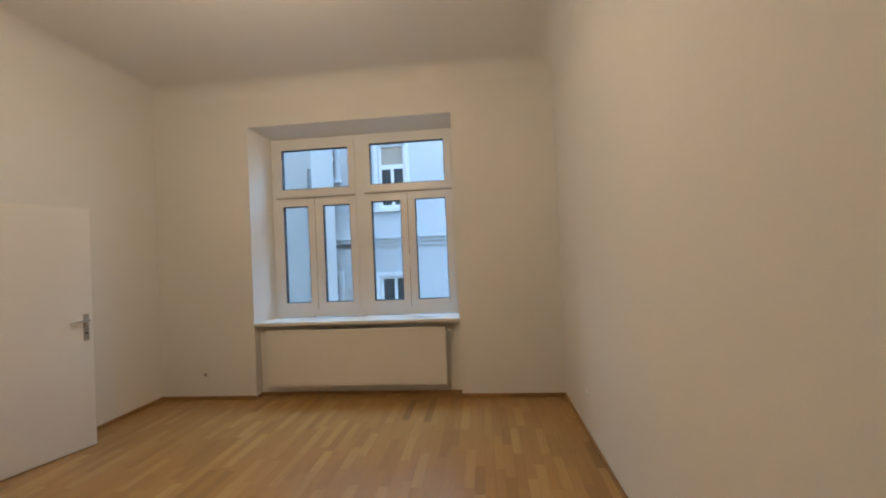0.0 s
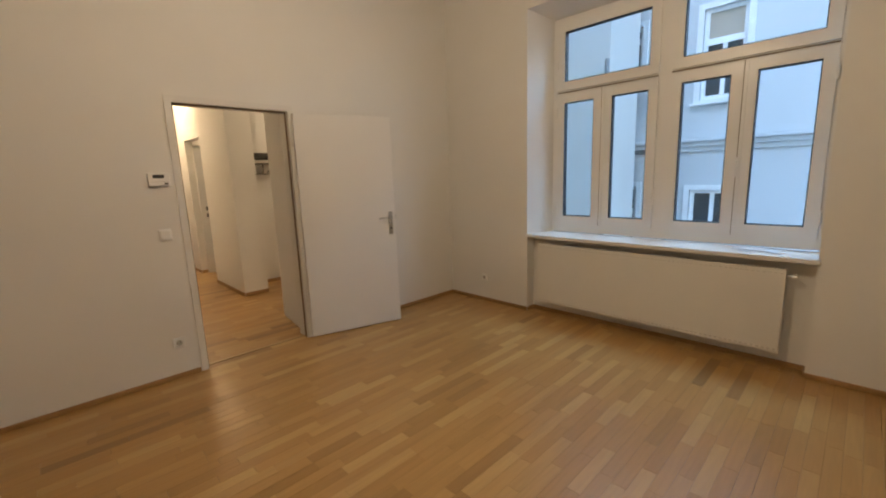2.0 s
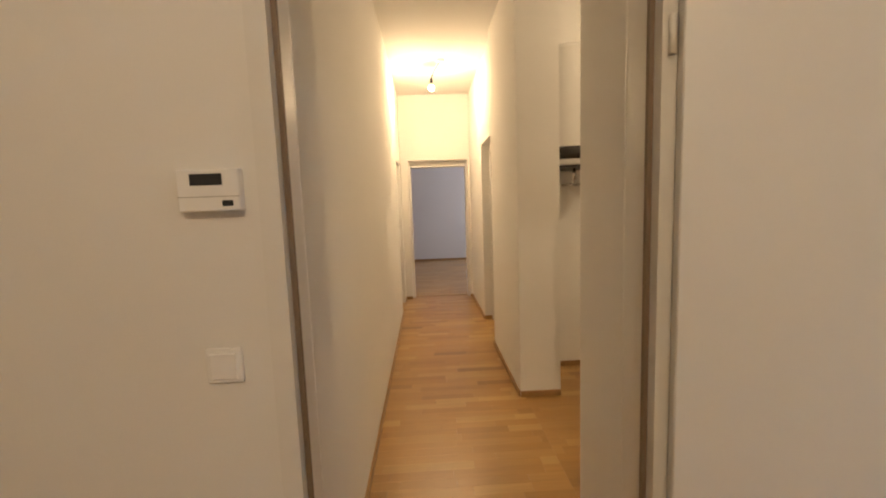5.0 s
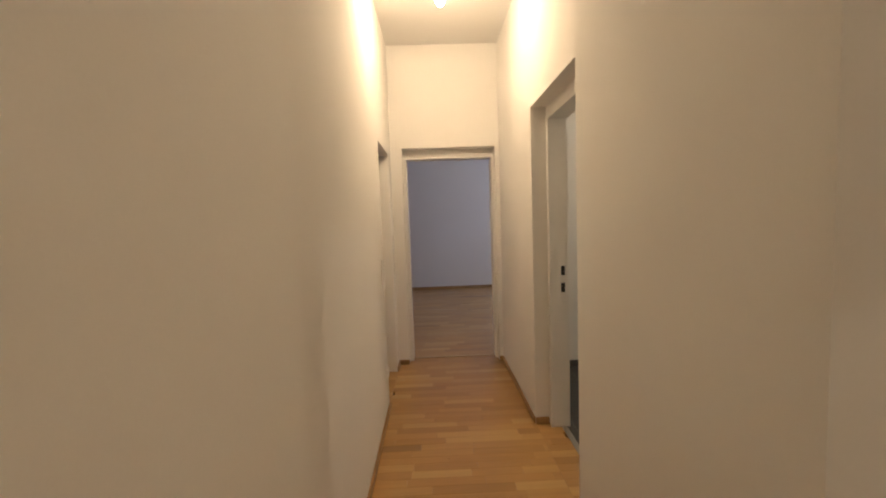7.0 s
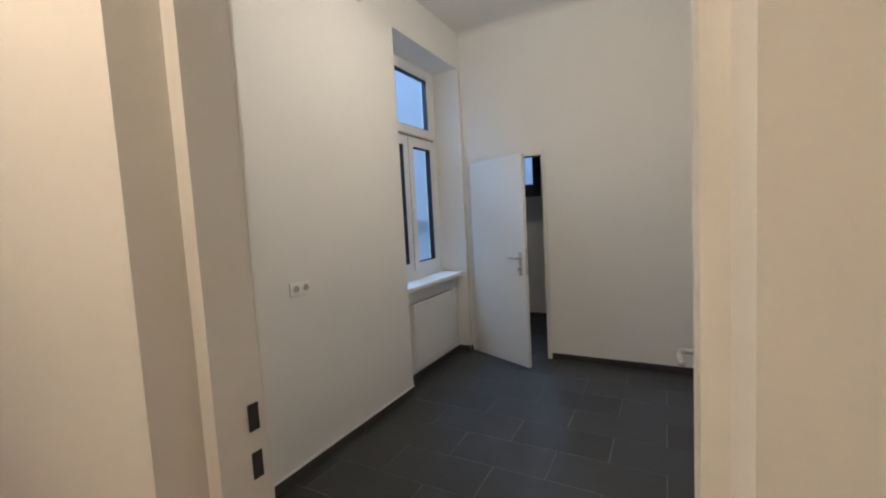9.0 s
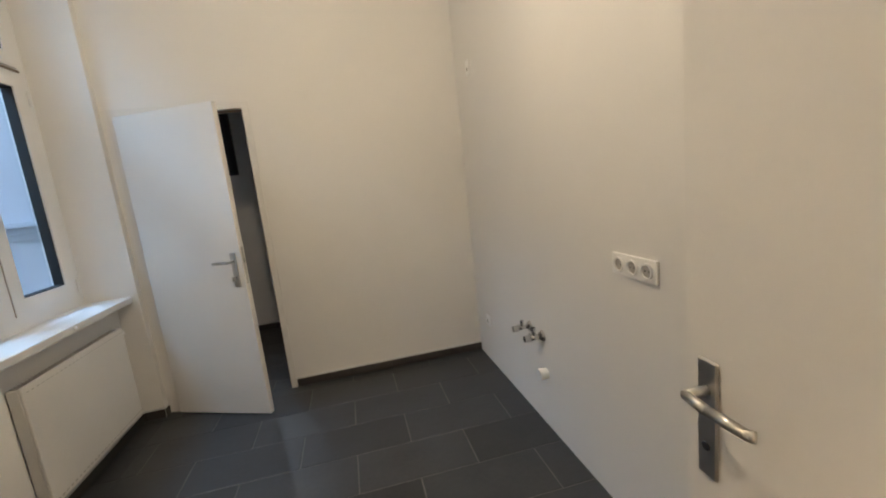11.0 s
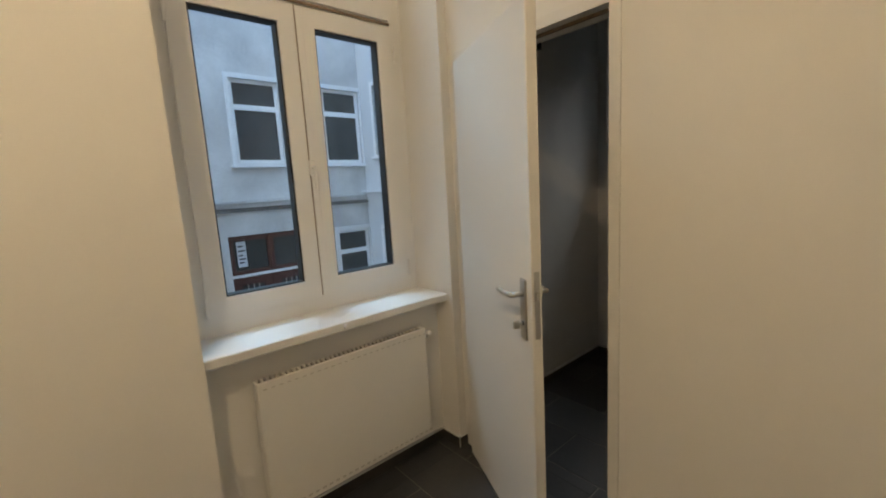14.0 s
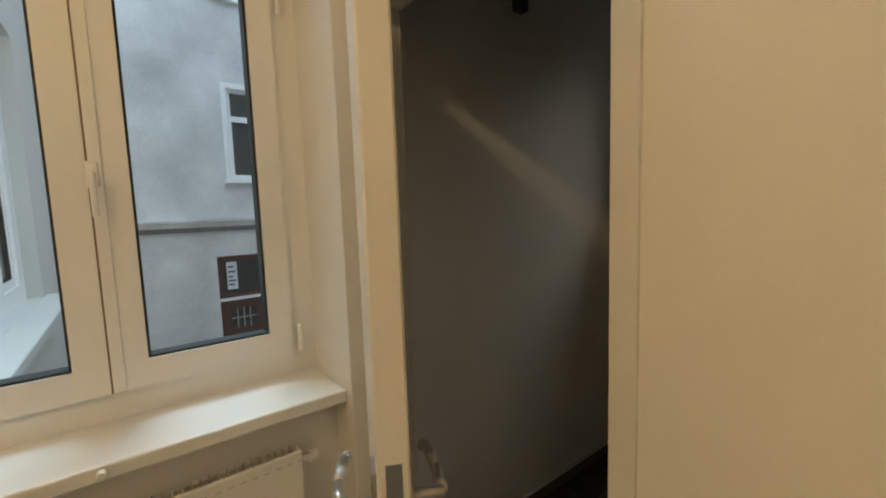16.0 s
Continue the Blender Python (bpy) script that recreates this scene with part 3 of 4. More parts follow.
GE = [(-8.35, -7.95, 1.0, 2.1), (-7.75, -7.55, 1.0, 2.1), (-7.4, -7.2, 1.0, 2.1), (-7.05, -6.65, 1.0, 2.1)]
UE = [(-8.35, -7.55, 2.3, 2.72), (-7.4, -6.65, 2.3, 2.72)]
window("window_3", (0, 3.25, 0), 0, (-8.6, -6.4, 0.8, 2.9), GE + UE, label="white four-light window of the next room")
w4 = thing("window_4", "small high window with a dark frame", "window", kind="structure")
part("window_frame", cells(bmesh.new(), "y", 6.36, 6.41, -5.00, -4.60, 1.68, 2.60, [(-4.895, -4.755, 1.86, 2.43)]), DARKPLASTIC, w4, "dark window frame")
part("pane", box(bmesh.new(), -4.895, 6.38, 1.86, -4.755, 6.386, 2.43), FROST, w4).visible_shadow = False

solid("sill_room", box(bmesh.new(), 1.075, NA - 0.018, 0.777, 3.318, NA + 0.312, 0.812, 0.006, 2), SILL, "white laminate window sill in a wide reveal", "window sill")
solid("sill_kitchen", box(bmesh.new(), KX0 - 0.297, 3.397, 0.834, KX0 - 0.033, 4.543, 0.874, 0.006, 2), SILL, "white laminate window sill above the radiator", "window sill")
solid("sill_outside", box(bmesh.new(), -8.78, 3.33, 0.735, -6.22, 3.60, 0.798, 0.006), STUCCO_PLAIN, "pale outer window sill on the house wall", "window sill")


# ---- radiators ----
def radiator(name, at, turn, w, z0, z1, label, depth=0.075, valve=1):
    """A panel radiator: own x along the wall, own y towards the wall; the front lies at y = 0."""
    root = thing(name, label, "radiator", at, turn)
    front = box(bmesh.new(), 0, 0, z0, w, 0.014, z1, 0.005, 2)
    part("front_panel", front, ENAMEL, root, "smooth white enamelled front")
    part("back_panel", box(bmesh.new(), 0.01, depth - 0.012, z0 + 0.01, w - 0.01, depth, z1 - 0.01, 0.004), ENAMEL, root)
    for x in (0.0, w - 0.008):
        part("side_cover", box(bmesh.new(), x, 0.0142, z0 + 0.02, x + 0.008, depth - 0.0122, z1 - 0.006, 0.002), ENAMEL, root, "white side cover")
    bm = bmesh.new()
    n = int(w / 0.022)
    for i in range(n):
        x = 0.012 + (w - 0.024) * (i + 0.5) / n
        box(bm, x - 0.0025, 0.0145, z1 - 0.02, x + 0.0025, depth - 0.0125, z1 - 0.004)
    part("top_grille", bm, GRILLE, root, "slotted steel top grille")
    bm = bmesh.new()
    for i in range(int(w / 0.032)):
        x = 0.02 + i * 0.032
        box(bm, x, -0.0012, z1 - 0.032, x + 0.016, 0.002, z1 - 0.028)
        box(bm, x, -0.0014, z0 + 0.020, x + 0.018, 0.002, z0 + 0.028, 0.0004)
    part("pressed_seam", bm, SEAM, root, "row of pressed weld marks")["kind"] = "stuff"
    bm = bmesh.new()
    x = w if valve > 0 else 0
    rod(bm, (x, depth / 2, z1 - 0.05), (x + valve * 0.03, depth / 2, z1 - 0.05), 0.011, 12)
    rod(bm, (x + valve * 0.028, depth / 2, z1 - 0.05), (x + valve * 0.055, depth / 2, z1 - 0.05), 0.017, 14)
    part("valve", bm, PLASTIC, root, "white thermostatic valve", smooth=False)
    for x in (0.12, w - 0.12):
        part("bracket", box(bmesh.new(), x - 0.015, depth, z0 + 0.1, x + 0.015, depth + 0.06, z1 - 0.1), ENAMEL, root)
    return root


radiator("radiator", (1.215, NA + 0.0, 0), 0, 1.94, 0.125, 0.725, "wide flat white panel radiator under the window", depth=0.07)
radiator("radiator", (KX0 - 0.062, 3.567, 0), 90, 0.835, 0.128, 0.715, "white panel radiator under the kitchen window", depth=0.07)


# ---- small fixtures ----
def pendant(name, at, ceiling, bend, label):
    """A bare bulb in a lamp holder on a crooked cable under a ceiling rose."""
    x, y, z = at
    root = thing(name, label, "bare bulb", (x, y, ceiling), group="bare bulbs")
    top = ceiling - z
    bm = bmesh.new()
    bmesh.ops.create_uvsphere(bm, u_segments=20, v_segments=12, radius=0.030, matrix=Matrix.Translation((0, 0, -top)) @ Matrix.Diagonal((1, 1, 1.15, 1)))
    glass = part("bulb", bm, BULBGLASS, root, "lit clear glass bulb", smooth=True)
    glass.visible_shadow = False
    bm = rod(bmesh.new(), (0, 0, -top + 0.018), (0, 0, -top + 0.055), 0.027, 18, 0.016)
    part("bulb_base", bm, PLASTIC, root, "opaque white bulb base")
    bm = rod(bmesh.new(), (0, 0, -top + 0.052), (0, 0, -top + 0.105), 0.017, 16, 0.013)
    part("lamp_holder", bm, DARKPLASTIC, root, "dark lamp holder")
    pts = []
    a, b = Vector((0, 0, -top + 0.10)), Vector((bend[0], bend[1], -0.012))
    for i in range(9):
        s = i / 8
        sway = math.sin(s * math.pi) * bend[2]
        pts.append(a.lerp(b, s) + Vector((sway, sway * 0.5, 0)))
    part("cable", tube(bmesh.new(), pts, 0.0055, 8), CABLE, root, "stiff black cable", smooth=True)
    bm = rod(bmesh.new(), (0.006, 0.01, -top + 0.115), (-0.012, -0.008, -top + 0.15), 0.008, 8)
    part("terminal", bm, PLASTIC, root, "white cable terminal")
    bm = rod(bmesh.new(), (bend[0], bend[1], -0.022), (bend[0], bend[1], 0.0), 0.045, 20, 0.05)
    part("ceiling_rose", bm, PLASTIC, root, "white ceiling rose")


pendant("bare_bulb", BULB_A, HA, (-0.10, 0.08, 0.05), "bare lit bulb hanging on a bent black cable")
pendant("bare_bulb", BULB_C, HC, (0.15, 0.10, -0.03), "bare lit bulb on a crooked cable in the corridor")
pendant("bare_bulb", BULB_D, HC, (0.05, 0.02, 0.02), "bare lit bulb on a short cable in the boiler alcove")
pendant("bare_bulb", BULB_K, HK, (0.04, 0.0, 0.03), "bare lit bulb on a short cable in the kitchen")


def plate_at(root, u, z, w, h, t=0.010, name="plate", mat=None):
    return part(name, box(bmesh.new(), u - w / 2, -t, z - h / 2, u + w / 2, 0, z + h / 2, 0.003, 2), mat or PLASTIC, root)


def switch(name, at, turn, n=1, label="", s=0.08):
    """Rocker switches in a column; own y points into the wall."""
    root = thing(name, label, "light switch", at, turn, group="light switches")
    plate_at(root, 0, 0, s, s * n - 0.008 * (n - 1))
    for i in range(n):
        z = (i - (n - 1) / 2) * (s - 0.010)
        part("rocker", box(bmesh.new(), -0.030, -0.015, z - 0.030, 0.030, -0.0105, z + 0.030, 0.002), PLASTIC, root)
    return root


def socket(name, at, turn, n=1, label="", s=0.078):
    """Round earthed sockets in a row."""
    root = thing(name, label, "socket", at, turn, group="wall sockets")
    plate_at(root, 0, 0, s * n - 0.006 * (n - 1), s)
    for i in range(n):
        x = (i - (n - 1) / 2) * (s - 0.008)
        bm = bmesh.new()
        ring = []
        for r, y in ((0.027, -0.0105), (0.0265, -0.0165), (0.0215, -0.0165), (0.0205, -0.0115)):
            ring.append([bm.verts.new((x + r * math.cos(k * math.pi / 12), y, r * math.sin(k * math.pi / 12))) for k in range(24)])
        for p, q in zip(ring, ring[1:]):
            for k in range(24):
                bm.faces.new((p[k], p[(k + 1) % 24], q[(k + 1) % 24], q[k]))
        bmesh.ops.recalc_face_normals(bm, faces=bm.faces)
        part("socket_ring", bm, PLASTIC, root)
        bm = rod(bmesh.new(), (x, -0.0112, 0), (x, -0.0102, 0), 0.0205, 24)
        well = part("socket_well", bm, GRILLE, root, "socket well with its shade painted grey")
        bm = bmesh.new()
        for dx in (-0.009, 0.009):
            rod(bm, (x + dx, -0.0122, 0), (x + dx, -0.0110, 0), 0.0028, 10)
        part("pin_hole", bm, DARKPLASTIC, well)
    return root


WEST, NORTH, EAST, SOUTH = 90, 0, -90, 180   # turn that makes own y point into a wall on that side

th = thing("thermostat", "white room thermostat with a dark display", "thermostat", (0, -0.140, 1.466), WEST)
plate_at(th, 0, 0, 0.128, 0.088, 0.026, "housing")
part("display", box(bmesh.new(), -0.036, -0.0275, 0.010, 0.030, -0.0262, 0.034, 0.0004), DARKPLASTIC, th, "dark display")
part("button", box(bmesh.new(), 0.028, -0.029, -0.034, 0.050, -0.0262, -0.022, 0.001), DARKPLASTIC, th, "dark slide button")
part("divider", box(bmesh.new(), -0.0635, -0.0268, -0.0145, 0.0635, -0.0262, -0.013), GRILLE, th)
switch("light_switch", (0, -0.150, 1.078), WEST, 1, "single white rocker switch by the door frame")
socket("wall_socket", (0, -0.168, 0.272), WEST, 1, "single white round socket low on the wall", 0.075)
socket("wall_socket", (0.52, NA, 0.27), NORTH, 1, "single white socket low on the window wall")
socket("wall_socket", (4.34, 1.84, 0.33), EAST, 1, "single white socket low on the side wall")
switch("light_switch", (-4.235, YS, 1.015), SOUTH, 3, "column of three white rocker switches")
socket("wall_socket", (-4.235, YS, 0.30), SOUTH, 1, "single white socket low in the corridor")
socket("wall_socket", (KX0, 2.272, 1.094), WEST, 2, "white double socket on the kitchen wall")
socket("wall_socket", (KX1, 4.335, 0.33), EAST, 1, "single white socket low by the corner")
socket("wall_socket", (KX1, 2.70, 1.04), EAST, 3, "white triple socket at counter height")
wb = thing("wall_box", "small white cable outlet high on the wall", "cable outlet", (KX1, 4.274, 2.115), EAST)
plate_at(wb, 0, 0, 0.07, 0.09, 0.012)
part("outlet_hole", rod(bmesh.new(), (0, -0.013, -0.01), (0, -0.0122, -0.01), 0.012, 14), GRILLE, wb)


def angle_valve(name, at, label, big):
    """A chrome wall valve: rosette, body, spout and handle; own y points into the wall."""
    root = thing(name, label, "water valve", at, EAST)
    part("rosette", rod(bmesh.new(), (0, -0.012, 0), (0, 0, 0), 0.024, 20, 0.032), CHROME, root, smooth=False)
    bm = rod(bmesh.new(), (0, -0.075, 0), (0, -0.011, 0), 0.012 if not big else 0.016, 16)
    part("body", bm, CHROME, root, smooth=True)
    bm = bmesh.new()
    if big:
        rod(bm, (0, -0.05, 0), (0, -0.05, 0.055), 0.010, 12)
        rod(bm, (0, -0.05, 0.035), (0, -0.05, 0.055), 0.013, 6)
        rod(bm, (-0.045, -0.055, -0.005), (0.0, -0.055, -0.005), 0.013, 12)
    else:
        rod(bm, (0, -0.05, 0), (0, -0.05, 0.045), 0.009, 12)
        rod(bm, (-0.04, -0.05, 0), (0, -0.05, 0), 0.008, 12)
    part("spout", bm, CHROME, root, smooth=False)
    bm = rod(bmesh.new(), (0, -0.105, 0), (0, -0.074, 0), 0.018, 8, 0.021)
    part("valve_handle", bm, CHROME, root)


angle_valve("angle_valve", (KX1, 3.60, 0.53), "small chrome angle valve on the kitchen wall", False)
angle_valve("angle_valve", (KX1, 3.45, 0.525), "larger chrome angle valve with two outlets", True)
dr = thing("drain_cap", "white plastic drain stub with a cap", "drain", (KX1, 3.43, 0.32), EAST)
part("stub", rod(bmesh.new(), (0, -0.035, 0.0), (0, 0, 0), 0.028, 20), PLASTIC, dr)
part("cap", rod(bmesh.new(), (0, -0.046, 0), (0, -0.033, 0), 0.030, 20, 0.033), PLASTIC, dr)

# boiler in the alcove
bo = thing("water_heater", "white wall-hung electric water heater with a dark control strip", "water heater", (-2.215, 1.487, 1.665))


def rounded(a, depth, width, power=4.5):
    """A point on the outline of a rounded box, seen from above."""
    c, q = math.cos(a), math.sin(a)
    k = (abs(c) ** power + abs(q) ** power) ** (-1 / power)
    return k * c * depth, k * q * width


bm = bmesh.new()
rings = []
for k, z in ((0.60, 0.0), (0.955, 0.001), (0.99, 0.010), (1.0, 0.03), (1.0, 0.80), (0.97, 0.83), (0.60, 0.85)):
    rings.append([bm.verts.new((*rounded(i * math.pi / 32, 0.215 * k, 0.23 * k), z)) for i in range(64)])
for p, q in zip(rings, rings[1:]):
    for k in range(64):
        bm.faces.new((p[k], p[(k + 1) % 64], q[(k + 1) % 64], q[k]))
bm.faces.new(rings[0][::-1]), bm.faces.new(rings[-1])
part("tank", bm, GLOSSWHITE, bo, "white enamelled tank", smooth=True)
bm = bmesh.new()
strip = []
for i in range(33):
    a = radians(-60 + 98 * i / 32)
    edge = 0.008 if i in (0, 32) else 0.0
    strip.append([bm.verts.new((*rounded(a, 0.215 + o, 0.23 + o), z)) for o, z in ((-0.001, 0.040 + edge), (0.006, 0.042 + edge), (0.006, 0.128 - edge), (-0.001, 0.130 - edge))])
for p, q in zip(strip, strip[1:]):
    for k in range(4):
        bm.faces.new((p[k], p[(k + 1) % 4], q[(k + 1) % 4], q[k]))
bm.faces.new(strip[0]), bm.faces.new(strip[-1][::-1])
bmesh.ops.recalc_face_normals(bm, faces=bm.faces)
part("control_strip", bm, PANEL, bo, "glossy dark control strip", smooth=True)
part("badge", box(bmesh.new(), 0.212, 0.04, 0.185, 0.2175, 0.085, 0.200), PLASTIC, bo, "small white badge")
bm = bmesh.new()
lid = [[bm.verts.new((*rounded(i * math.pi / 24, 0.195, 0.205), z)) for i in range(48)] for z in (-0.014, -0.0005)]
bm.faces.new(lid[0][::-1]), bm.faces.new(lid[1])
for k in range(48):
    bm.faces.new((lid[0][k], lid[0][(k + 1) % 48], lid[1][(k + 1) % 48], lid[1][k]))
part("base_plate", bm, DARKPLASTIC, bo, "dark underside")
for y in (-0.05, 0.05):
    part("water_pipe", tube(bmesh.new(), [(0.04, y, -0.01), (0.04, y, -0.10), (0.0, y, -0.13), (-0.234, y, -0.13)], 0.010, 10), CHROME, bo, "chrome connecting pipe", smooth=True)
part("safety_valve", rod(bmesh.new(), (0.10, 0.055, -0.115), (0.10, 0.055, -0.030), 0.024, 18, 0.021), PLASTIC, bo, "white valve cap")
part("valve_neck", rod(bmesh.new(), (0.10, 0.055, -0.032), (0.10, 0.055, -0.012), 0.012, 14), DARKPLASTIC, bo)
part("valve_body", rod(bmesh.new(), (0.03, 0.025, -0.118), (0.10, 0.010, -0.110), 0.026, 18, 0.020), CHROME, bo, "chrome valve body", smooth=True)
part("wall_bracket", box(bmesh.new(), -0.239, -0.10, 0.55, -0.18, 0.10, 0.60), STEEL, bo)

# papers on the sill
pp = thing("papers", "loose white leaflets lying on the window sill", "papers", (2.96, NA + 0.12, 0.8125))
for i, (a, dx) in enumerate(((8, 0), (-14, 0.05), (3, -0.04))):
    part("leaflet", box(bmesh.new(), -0.105, -0.05, i * 0.004, 0.105, 0.05, i * 0.004 + 0.003), PAPER, pp, m=pose(dx, 0.01 * i, 0, 0, 0, a))
cl = thing("sill_clip", "small white plastic knob at the sill's edge", "knob", (KX0 - 0.033, 3.945, 0.855))
part("knob", rod(bmesh.new(), (0, 0, 0), (0.014, 0, 0), 0.011, 14, 0.008), PLASTIC, cl)

jb = thing("junction_box", "small black box on the store room wall", "junction box", (-5.07, 5.41, 2.28), WEST)
part("box", box(bmesh.new(), -0.03, -0.04, -0.045, 0.03, 0, 0.045, 0.004), DARKPLASTIC, jb)

# thresholds
block("trim_threshold_room", -0.10, 0.002, 0.0, -0.062, 0.833, 0.006, BRASS, "thin brass threshold strip in the doorway", "threshold", 0.001)
block("trim_threshold_end", XE - 0.18, 0.106, 0.0, XE - 0.145, 0.92, 0.006, BRASS, "thin brass threshold strip in the doorway", "threshold", 0.001)
block("trim_threshold_kitchen", -3.918, KY0 - 0.05, 0.0, -3.08, KY0 - 0.015, 0.006, STEEL, "thin metal threshold strip in the doorway", "threshold", 0.001)

# ---- courtyard and houses ----
block("ground", -60, -60, -2.3, 60, 80, -2.05, COURT, "grey concrete courtyard ground", "ground")


def house_window(root, u, z0, z1, w, y=0.0, blind=False, top=0.33, lights=1):
    """A window of a house front: surround, frame with a transom, panes, sill. Own x along the front, front at y, -y towards the viewer."""
    win = part("window", cells(bmesh.new(), "y", y - 0.03, y + 0.02, u - 0.10, u + w + 0.10, z0 - 0.04, z1 + 0.10, [(u, u + w, z0, z1)]), TRIM, root, "white window surround")
    zt = z1 - (z1 - z0) * top
    holes = [(u + 0.07, u + w - 0.07, zt + 0.06, z1 - 0.07)]
    step = (w - 0.07) / lights
    holes += [(u + 0.07 + i * step, u + (i + 1) * step, z0 + 0.08, zt - 0.05) for i in range(lights)]
    part("frame", cells(bmesh.new(), "y", y + 0.05, y + 0.11, u, u + w, z0, z1, holes), PVC, win)
    for i, (a, b, c, d) in enumerate(holes):
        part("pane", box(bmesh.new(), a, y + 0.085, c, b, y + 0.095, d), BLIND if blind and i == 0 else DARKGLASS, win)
    part("sill", box(bmesh.new(), u - 0.14, y - 0.10, z0 - 0.09, u + w + 0.14, y + 0.02, z0 - 0.041, 0.004), TRIM, win)


def cornice(root, x0, x1, z, y=0.0, dark=True):
    bm = bmesh.new()
    box(bm, x0, y - 0.16, z - 0.02, x1, y + 0.02, z + 0.05, 0.008)
    box(bm, x0, y - 0.10, z - 0.11, x1, y + 0.02, z - 0.0205, 0.006)
    part("cornice", bm, STUCCO if dark else STUCCO_PALE, root, "moulded stucco string course")
    # On grey fronts the string course's shade is put into this band's colour.
    part("cornice_shade", box(bmesh.new(), x0, y - 0.05, z - 0.20, x1, y + 0.02, z - 0.111, 0.004), CORNICE_DARK if dark else STUCCO_PALE, root, "band under the string course, painted with its shade on grey fronts")


def front(name, at, turn, x0, x1, z1, windows, mat, label, extra=()):
    """A house front with its openings; own x along it, own -y towards the viewer."""
    root = thing(name, label, "house", at, turn)
    holes = [(u, u + w, a, b) for u, a, b, w, *_ in windows] + list(extra)
    part("wall", cells(bmesh.new(), "y", 0.0, 0.4, x0, x1, -2.05, z1, holes), mat, root, "stucco house wall")
    for u, a, b, w, *more in windows:
        house_window(root, u, a, b, w, 0.0, *more)
    part("roof", box(bmesh.new(), x0, -0.25, z1, x1, 1.5, z1 + 0.25), ROOF, root, "dark eaves")
    # Near-black sheet painted as the darkness of rooms that are not built.
    part("dark_backing", box(bmesh.new(), x0, 0.9, -2.05, x1, 1.0, z1), DARKPLASTIC, root, "near-black sheet standing in for unlit rooms behind the panes")
    return root


# grey house across the courtyard, seen from the kitchen
gw = front("grey_house", (-12.9, 0, 0), 90, -3.0, 8.79, 8.6,
           [(2.83, 2.16, 3.90, 1.0), (5.75, 2.16, 3.90, 1.0), (7.77, 2.16, 3.90, 0.98), (2.84, -1.2, 0.49, 1.0), (7.86, -1.2, 0.49, 0.9), (2.83, 5.6, 7.4, 1.0), (5.75, 5.6, 7.4, 1.0), (7.77, 5.6, 7.4, 0.98), (-0.2, 2.16, 3.90, 1.0)],
           STUCCO, "weathered grey stucco house with a string course", extra=[(5.35, 7.10, -2.05, 0.64)])
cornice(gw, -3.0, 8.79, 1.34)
gd = part("door", cells(bmesh.new(), "y", 0.10, 0.18, 5.35, 7.10, -2.05, 0.64, [(5.46, 6.17, -0.14, 0.52), (6.31, 6.99, -0.14, 0.52), (5.55, 6.03, -0.86, -0.46), (6.40, 6.88, -0.86, -0.46)]), REDWOOD, gw, "red-brown wooden double door with glazed lights")
part("pane", box(bmesh.new(), 5.42, 0.15, -0.2, 7.04, 0.16, 0.56), DARKGLASS, gd)
part("pane", box(bmesh.new(), 5.50, 0.15, -0.9, 6.92, 0.16, -0.42), DARKGLASS, gd)
part("rail", box(bmesh.new(), 5.37, 0.07, -0.28, 7.08, 0.10, -0.22, 0.006), TRIM, gd, "pale weather bar")
part("meeting_stile", box(bmesh.new(), 6.20, 0.075, -2.04, 6.28, 0.10, 0.60, 0.006), REDWOOD, gd)
part("door_surround", cells(bmesh.new(), "y", -0.02, 0.03, 5.19, 7.26, -2.05, 0.80, [(5.35, 7.10, -3, 0.64)]), STUCCO, gd, "plain stucco door surround")
bm = bmesh.new()
for u in (5.55, 6.40):
    for k in range(3):
        box(bm, u + 0.12 * (k + 1) - 0.008, 0.12, -0.86, u + 0.12 * (k + 1) + 0.008, 0.135, -0.46)
    box(bm, u, 0.12, -0.668, u + 0.48, 0.135, -0.652)
part("bars", bm, STEEL, gd, "thin window bars")["kind"] = "stuff"
part("notice", box(bmesh.new(), 5.53, 0.135, -0.06, 5.72, 0.145, 0.50), PAPER, gd, "white notice behind the glass")
bm = bmesh.new()
for z, w in ((0.40, 0.10), (0.30, 0.13), (0.20, 0.08), (0.12, 0.13), (0.04, 0.10)):
    box(bm, 5.56, 0.131, z - 0.016, 5.56 + w, 0.136, z + 0.016)
part("print_bars", bm, GASKET, gd, "dark lines of print")["kind"] = "stuff"

# pale house closing the courtyard
pw = front("pale_house", (0, 8.79, 0), 0, -12.9, -3.6, 8.6,
           [(-12.25, 2.30, 3.92, 0.62), (-10.72, 2.30, 3.92, 0.64, True), (-12.20, -0.9, 0.48, 0.66), (-10.70, -0.9, 0.48, 0.66), (-12.25, 5.6, 7.4, 0.62)],
           STUCCO_PALE, "pale painted stucco house beside the grey one")
cornice(pw, -12.9, -3.6, 1.40, dark=False)

# houses behind the large window
rw = front("pale_rear_house", (0, 8.5, 0), 0, 0.62, 9.0, 8.6, [(1.08, 2.66, 4.26, 0.68, True, 0.36, 2), (1.02, 0.28, 0.98, 0.76, False, 0.02, 2), (4.4, 2.66, 4.26, 0.68), (4.4, 0.28, 0.98, 0.76)],
           STUCCO_PALE, "pale painted stucco house behind the room")
cornice(rw, 0.62, 9.0, 1.92, dark=False)
part("downpipe", rod(bmesh.new(), (0.67, -0.22, -2.0), (0.67, -0.22, 1.95), 0.05, 14), ZINC, rw, "zinc downpipe")
